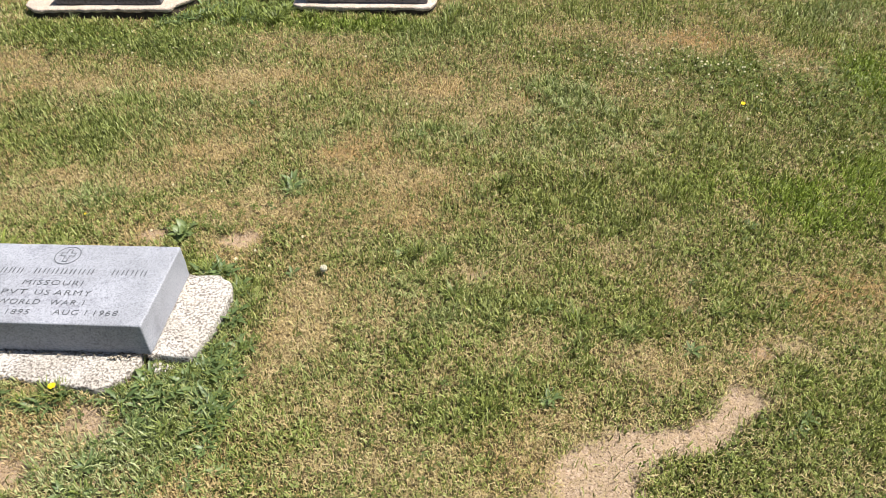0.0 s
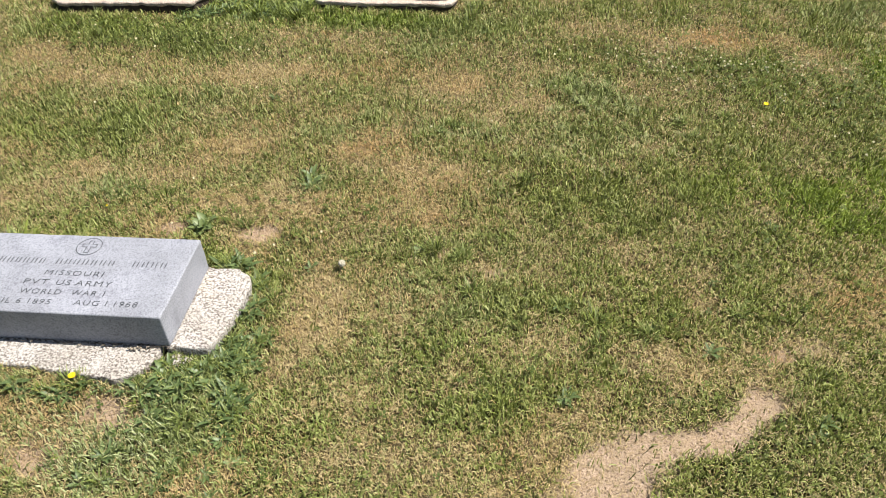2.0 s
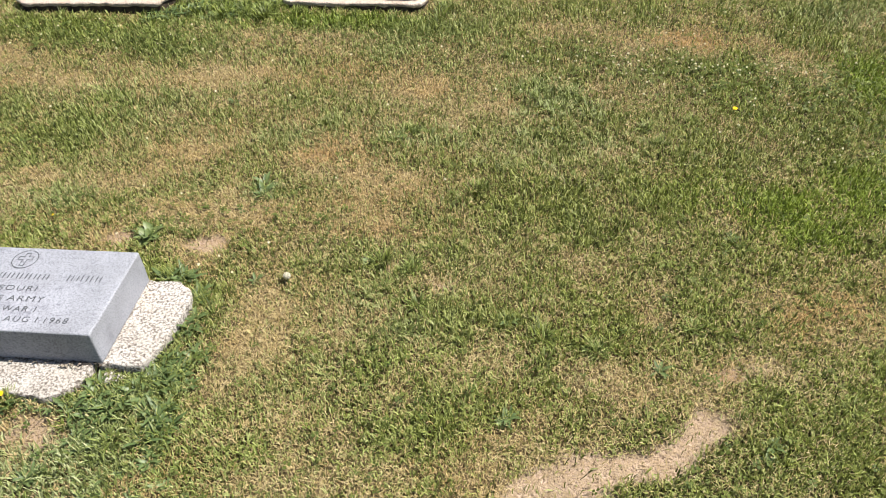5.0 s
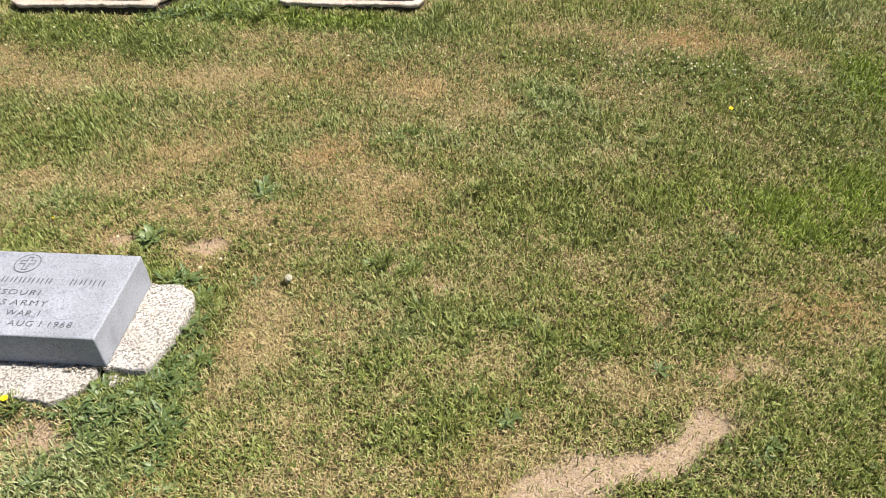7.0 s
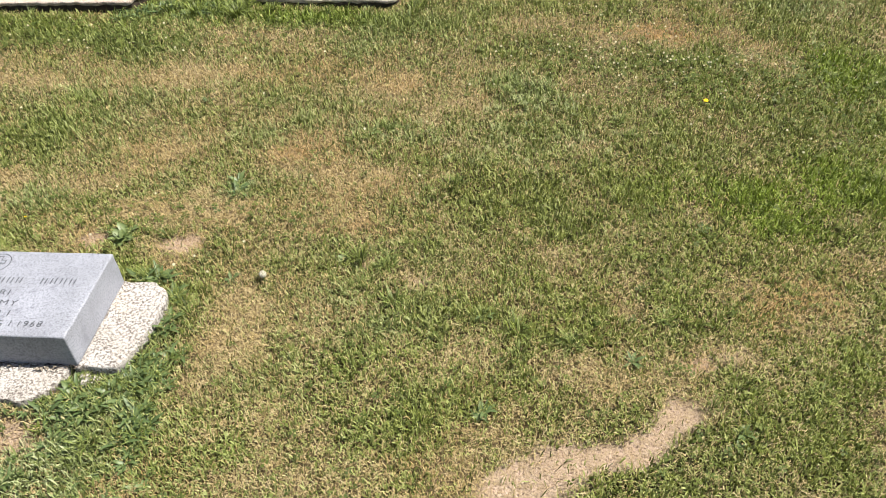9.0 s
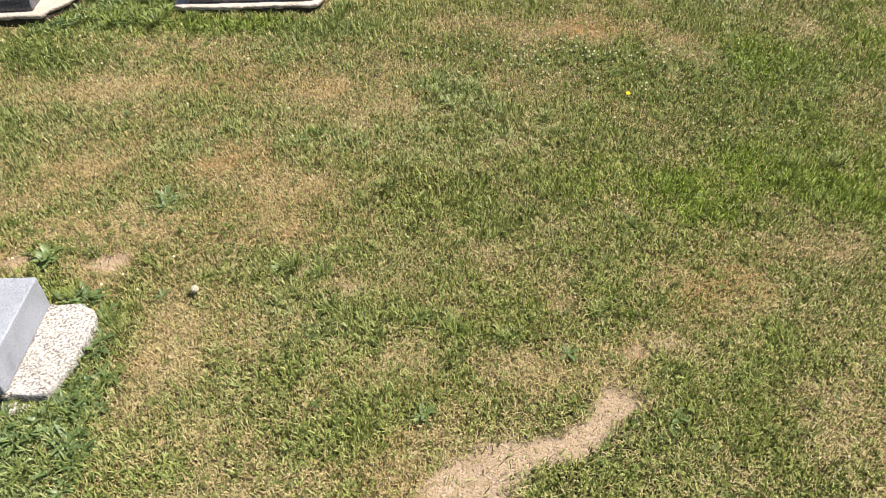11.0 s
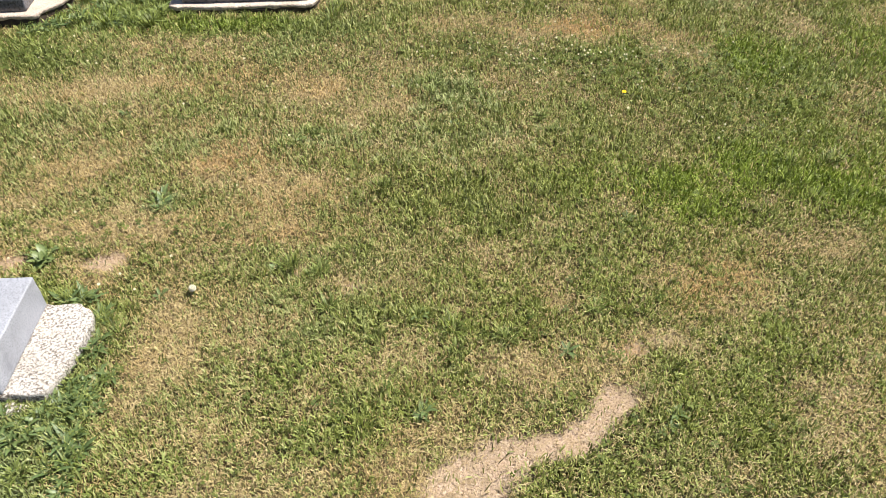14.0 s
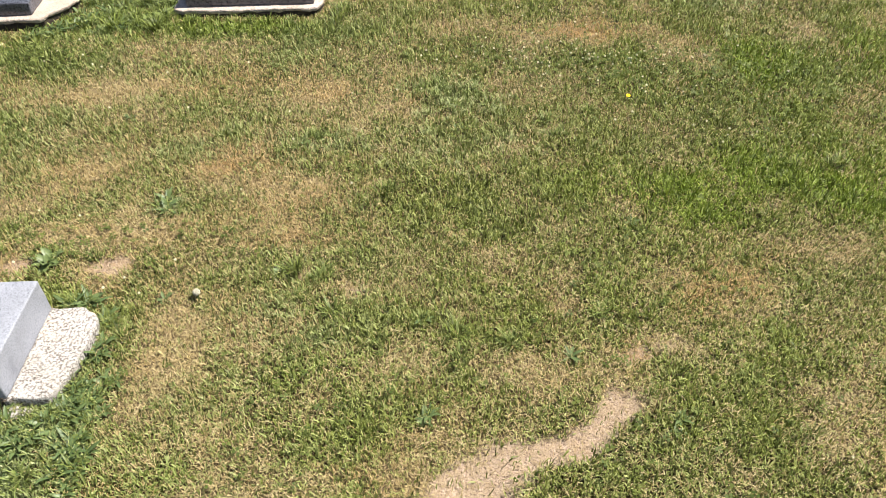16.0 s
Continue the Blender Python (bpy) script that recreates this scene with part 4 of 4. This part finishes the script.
def build_clover():
    """Three-leaflet clover leaves among the grass."""
    x, y = scatter(90000, -1.75, 3.3, -0.85, 2.3)
    keep = rng.random(len(x)) < np.clip(spots(x, y, CLOVER) * 0.45 + 0.05 * (fbm(x, y, 4.0, 3) > 0.55), 0, 0.8) * (1 - bareness(x, y))
    x, y = x[keep], y[keep]
    n = len(x)
    z = height(x, y) + rng.uniform(0.012, 0.030, n)
    size, turn = rng.uniform(0.005, 0.0105, n), rng.uniform(0, 6.28, n)
    v = np.empty((n, 3, 4, 3))
    tx, ty = rng.normal(0, 0.25, n), rng.normal(0, 0.25, n)
    for k in range(3):
        a = turn + k * 2.094
        for j, (r, side) in enumerate(((0.1, 0), (0.75, -0.55), (1.1, 0), (0.75, 0.55))):
            px = size * (r * np.cos(a) - side * np.sin(a))
            py = size * (r * np.sin(a) + side * np.cos(a))
            v[:, k, j] = np.stack([x + px, y + py, z + px * tx + py * ty + (0.0012 if side else 0)], -1)
    faces = np.arange(n * 12).reshape(-1, 4)
    ob = mesh_from("clover", v.reshape(-1, 3), [faces], M_CLOVER, {"tone": np.repeat(rng.random(n), 12)}, smooth=False)
    tagged(ob, "low green clover leaves growing among the lawn grass", "clover", kind="stuff")


def stem_mesh(h, r):
    bm = bmesh.new()
    bmesh.ops.create_cone(bm, segments=6, radius1=r, radius2=r * 0.7, depth=h, matrix=Matrix.Translation((0, 0, h / 2)))
    return bm


def build_clover_flowers():
    flower = thing("clover_flower", Matrix(), "small cream-white clover flower in the grass", "flower", "white clover flowers")
    bm = bmesh.new()
    for k in range(34):
        # a floret: a little spindle that points outward
        up = 1 - 1.5 * (k + 0.5) / 34
        a = k * 2.4
        d = Vector((math.sqrt(1 - up * up) * math.cos(a), math.sqrt(1 - up * up) * math.sin(a), up))
        m = Matrix.Translation(d * 0.0045 + Vector((0, 0, 0.044))) @ d.to_track_quat("Z", "Y").to_matrix().to_4x4()
        bmesh.ops.create_cone(bm, segments=4, radius1=0.0013, radius2=0.0004, depth=0.0045, cap_ends=True, matrix=m)
    part("head", bm, M_WHITE, flower)
    part("stem", stem_mesh(0.044, 0.0007), M_STEM, flower, "thin green stem")
    places = []
    for cx, cy, rx, ry, count in ((1.72, 1.38, 0.48, 0.17, 70), (1.25, 1.48, 0.28, 0.14, 22), (2.05, 1.05, 0.28, 0.25, 18), (-0.70, 1.46, 0.40, 0.16, 18), (1.6, 1.80, 0.5, 0.16, 14), (0.5, 1.2, 1.0, 0.6, 20), (0.0, 0.3, 0.5, 0.2, 8)):
        for _ in range(count):
            x, y = rng.normal(cx, rx * 0.55), rng.normal(cy, ry * 0.6)
            if free(np.array([x]), np.array([y]))[0]:
                places.append(place(None, x, y, size=rng.uniform(0.50, 0.78), tip=rng.uniform(-15, 15)))
    for x, y in ((0.406, 0.561), (0.205, 0.083), (1.992, -0.483)):
        places.append(place(None, x, y, size=0.6))
    spread_copies(flower, places)


def build_dandelions():
    flower = thing("dandelion", Matrix(), "bright yellow dandelion flower open in the grass", "flower", "yellow dandelions")
    bm = bmesh.new()
    for ring, (count, r, lift) in enumerate(((16, 0.013, 0.15), (13, 0.010, 0.45), (9, 0.006, 0.85))):
        for k in range(count):
            a = 6.283 * k / count + ring * 0.3
            d, s = Vector((math.cos(a), math.sin(a), lift)), Vector((-math.sin(a), math.cos(a), 0)) * 0.0019
            p0, p1 = Vector((0, 0, 0.001 * ring)), d * r
            pts = [p0 - s * 0.4, p0 + s * 0.4, p1 + s, p1 * 1.06, p1 - s]
            bm.faces.new([bm.verts.new(p) for p in pts])
    head = part("flower_head", bm, M_YELLOW, flower)
    head.location = (0, 0, 0.042)
    part("stem", stem_mesh(0.042, 0.0015), M_STEM, flower, "green stem")
    spread_copies(flower, [place(None, -0.212, -0.421, turn=0, size=0.70, tip=4), place(None, 1.768, 1.118, turn=0, size=0.66, tip=12), place(None, -0.444, 0.290, size=0.4, tip=-10)])

    puff = thing("dandelion_seed_head", place(None, 0.367, 0.083, size=0.8), "round whitish dandelion seed head on a thin stem", "flower")
    bm = bmesh.new()
    bmesh.ops.create_icosphere(bm, subdivisions=2, radius=0.005, matrix=Matrix.Translation((0, 0, 0.035)))
    for k in range(150):
        up = 1 - 1.9 * (k + 0.5) / 150
        a = k * 2.399
        d = Vector((math.sqrt(1 - up * up) * math.cos(a), math.sqrt(1 - up * up) * math.sin(a), up))
        m = Matrix.Translation(d * 0.0075 + Vector((0, 0, 0.035))) @ d.to_track_quat("Z", "Y").to_matrix().to_4x4()
        bmesh.ops.create_cone(bm, segments=3, radius1=0.0002, radius2=0.0002, depth=0.009, cap_ends=False, matrix=m)
        bmesh.ops.create_cone(bm, segments=5, radius1=0.0003, radius2=0.0024, depth=0.0016, cap_ends=False, matrix=m @ Matrix.Translation((0, 0, 0.0048)))
    part("fluff", bm, M_FLUFF, puff)
    part("stem", stem_mesh(0.036, 0.0013), M_STEM, puff, "thin green stem")


def build_litter():
    """Dead leaf bits along the stone's foot, and dry stems over the pad's edge."""
    for k in range(16):
        bm = bmesh.new()
        layer = bm.verts.layers.float.new("tone")
        n, size = 5, rng.uniform(0.007, 0.014)
        rows = []
        for i in range(n + 1):
            f = i / n
            half = size * 0.28 * math.sin(math.pi * (0.12 + 0.8 * f))
            z = size * 0.5 * math.sin(math.pi * f) * rng.uniform(0.4, 1.0)
            rows.append([bm.verts.new((size * (f - 0.5), -half, z + half * 0.7)), bm.verts.new((size * (f - 0.5), 0, z)), bm.verts.new((size * (f - 0.5), half, z + half * 0.5))])
            for v in rows[-1]:
                v[layer] = rng.random()
        for a, b in zip(rows, rows[1:]):
            bm.faces.new((a[0], b[0], b[1], a[1]))
            bm.faces.new((a[1], b[1], b[2], a[2]))
        ob = part("dead_leaf", bm, M_DEAD, smooth=True)
        u = rng.uniform(-0.14, -0.045) if k < 11 else rng.uniform(-0.40, -0.05)
        ob.matrix_world = TILT @ pose(u, -STONE_D - rng.uniform(0.008, 0.022), 0.0035, rng.uniform(-15, 15), 0, rng.uniform(0, 360))
        tagged(ob, "curled dry brown leaf lying at the marker's foot", "dead leaf", "dead leaves on the pad")
    for x, y, lean, turn, length in ((0.128, -0.13, 40, 70, 0.075), (0.135, -0.16, 55, 120, 0.070), (0.12, -0.21, 60, 160, 0.085), (0.11, -0.27, 62, 150, 0.080), (0.02, -0.37, 50, 150, 0.070), (-0.36, -0.43, 18, 90, 0.075), (0.09, -0.33, 55, 130, 0.06)):
        bm = bmesh.new()
        n = 6
        rings = []
        for i in range(n + 1):
            f = i / n
            c = Vector((length * f, 0.012 * math.sin(2.2 * f), -0.02 * f * f))
            rings.append([bm.verts.new(c + Vector((0, 0.0007 * (1.1 - f) * math.cos(t), 0.0007 * (1.1 - f) * math.sin(t)))) for t in (0, 2.1, 4.2)])
        for a, b in zip(rings, rings[1:]):
            for j in range(3):
                bm.faces.new((a[j], a[(j + 1) % 3], b[(j + 1) % 3], b[j]))
        ob = part("dry_stem", bm, M_TWIG, smooth=True)
        ob.matrix_world = pose(x, y, 0.012, 0, -lean, turn)
        tagged(ob, "thin dry brown grass stem leaning over the pad", "dry stem", "dry stems by the pad")


build_tufts()
build_weeds()
build_clover()
build_clover_flowers()
build_dandelions()
build_litter()
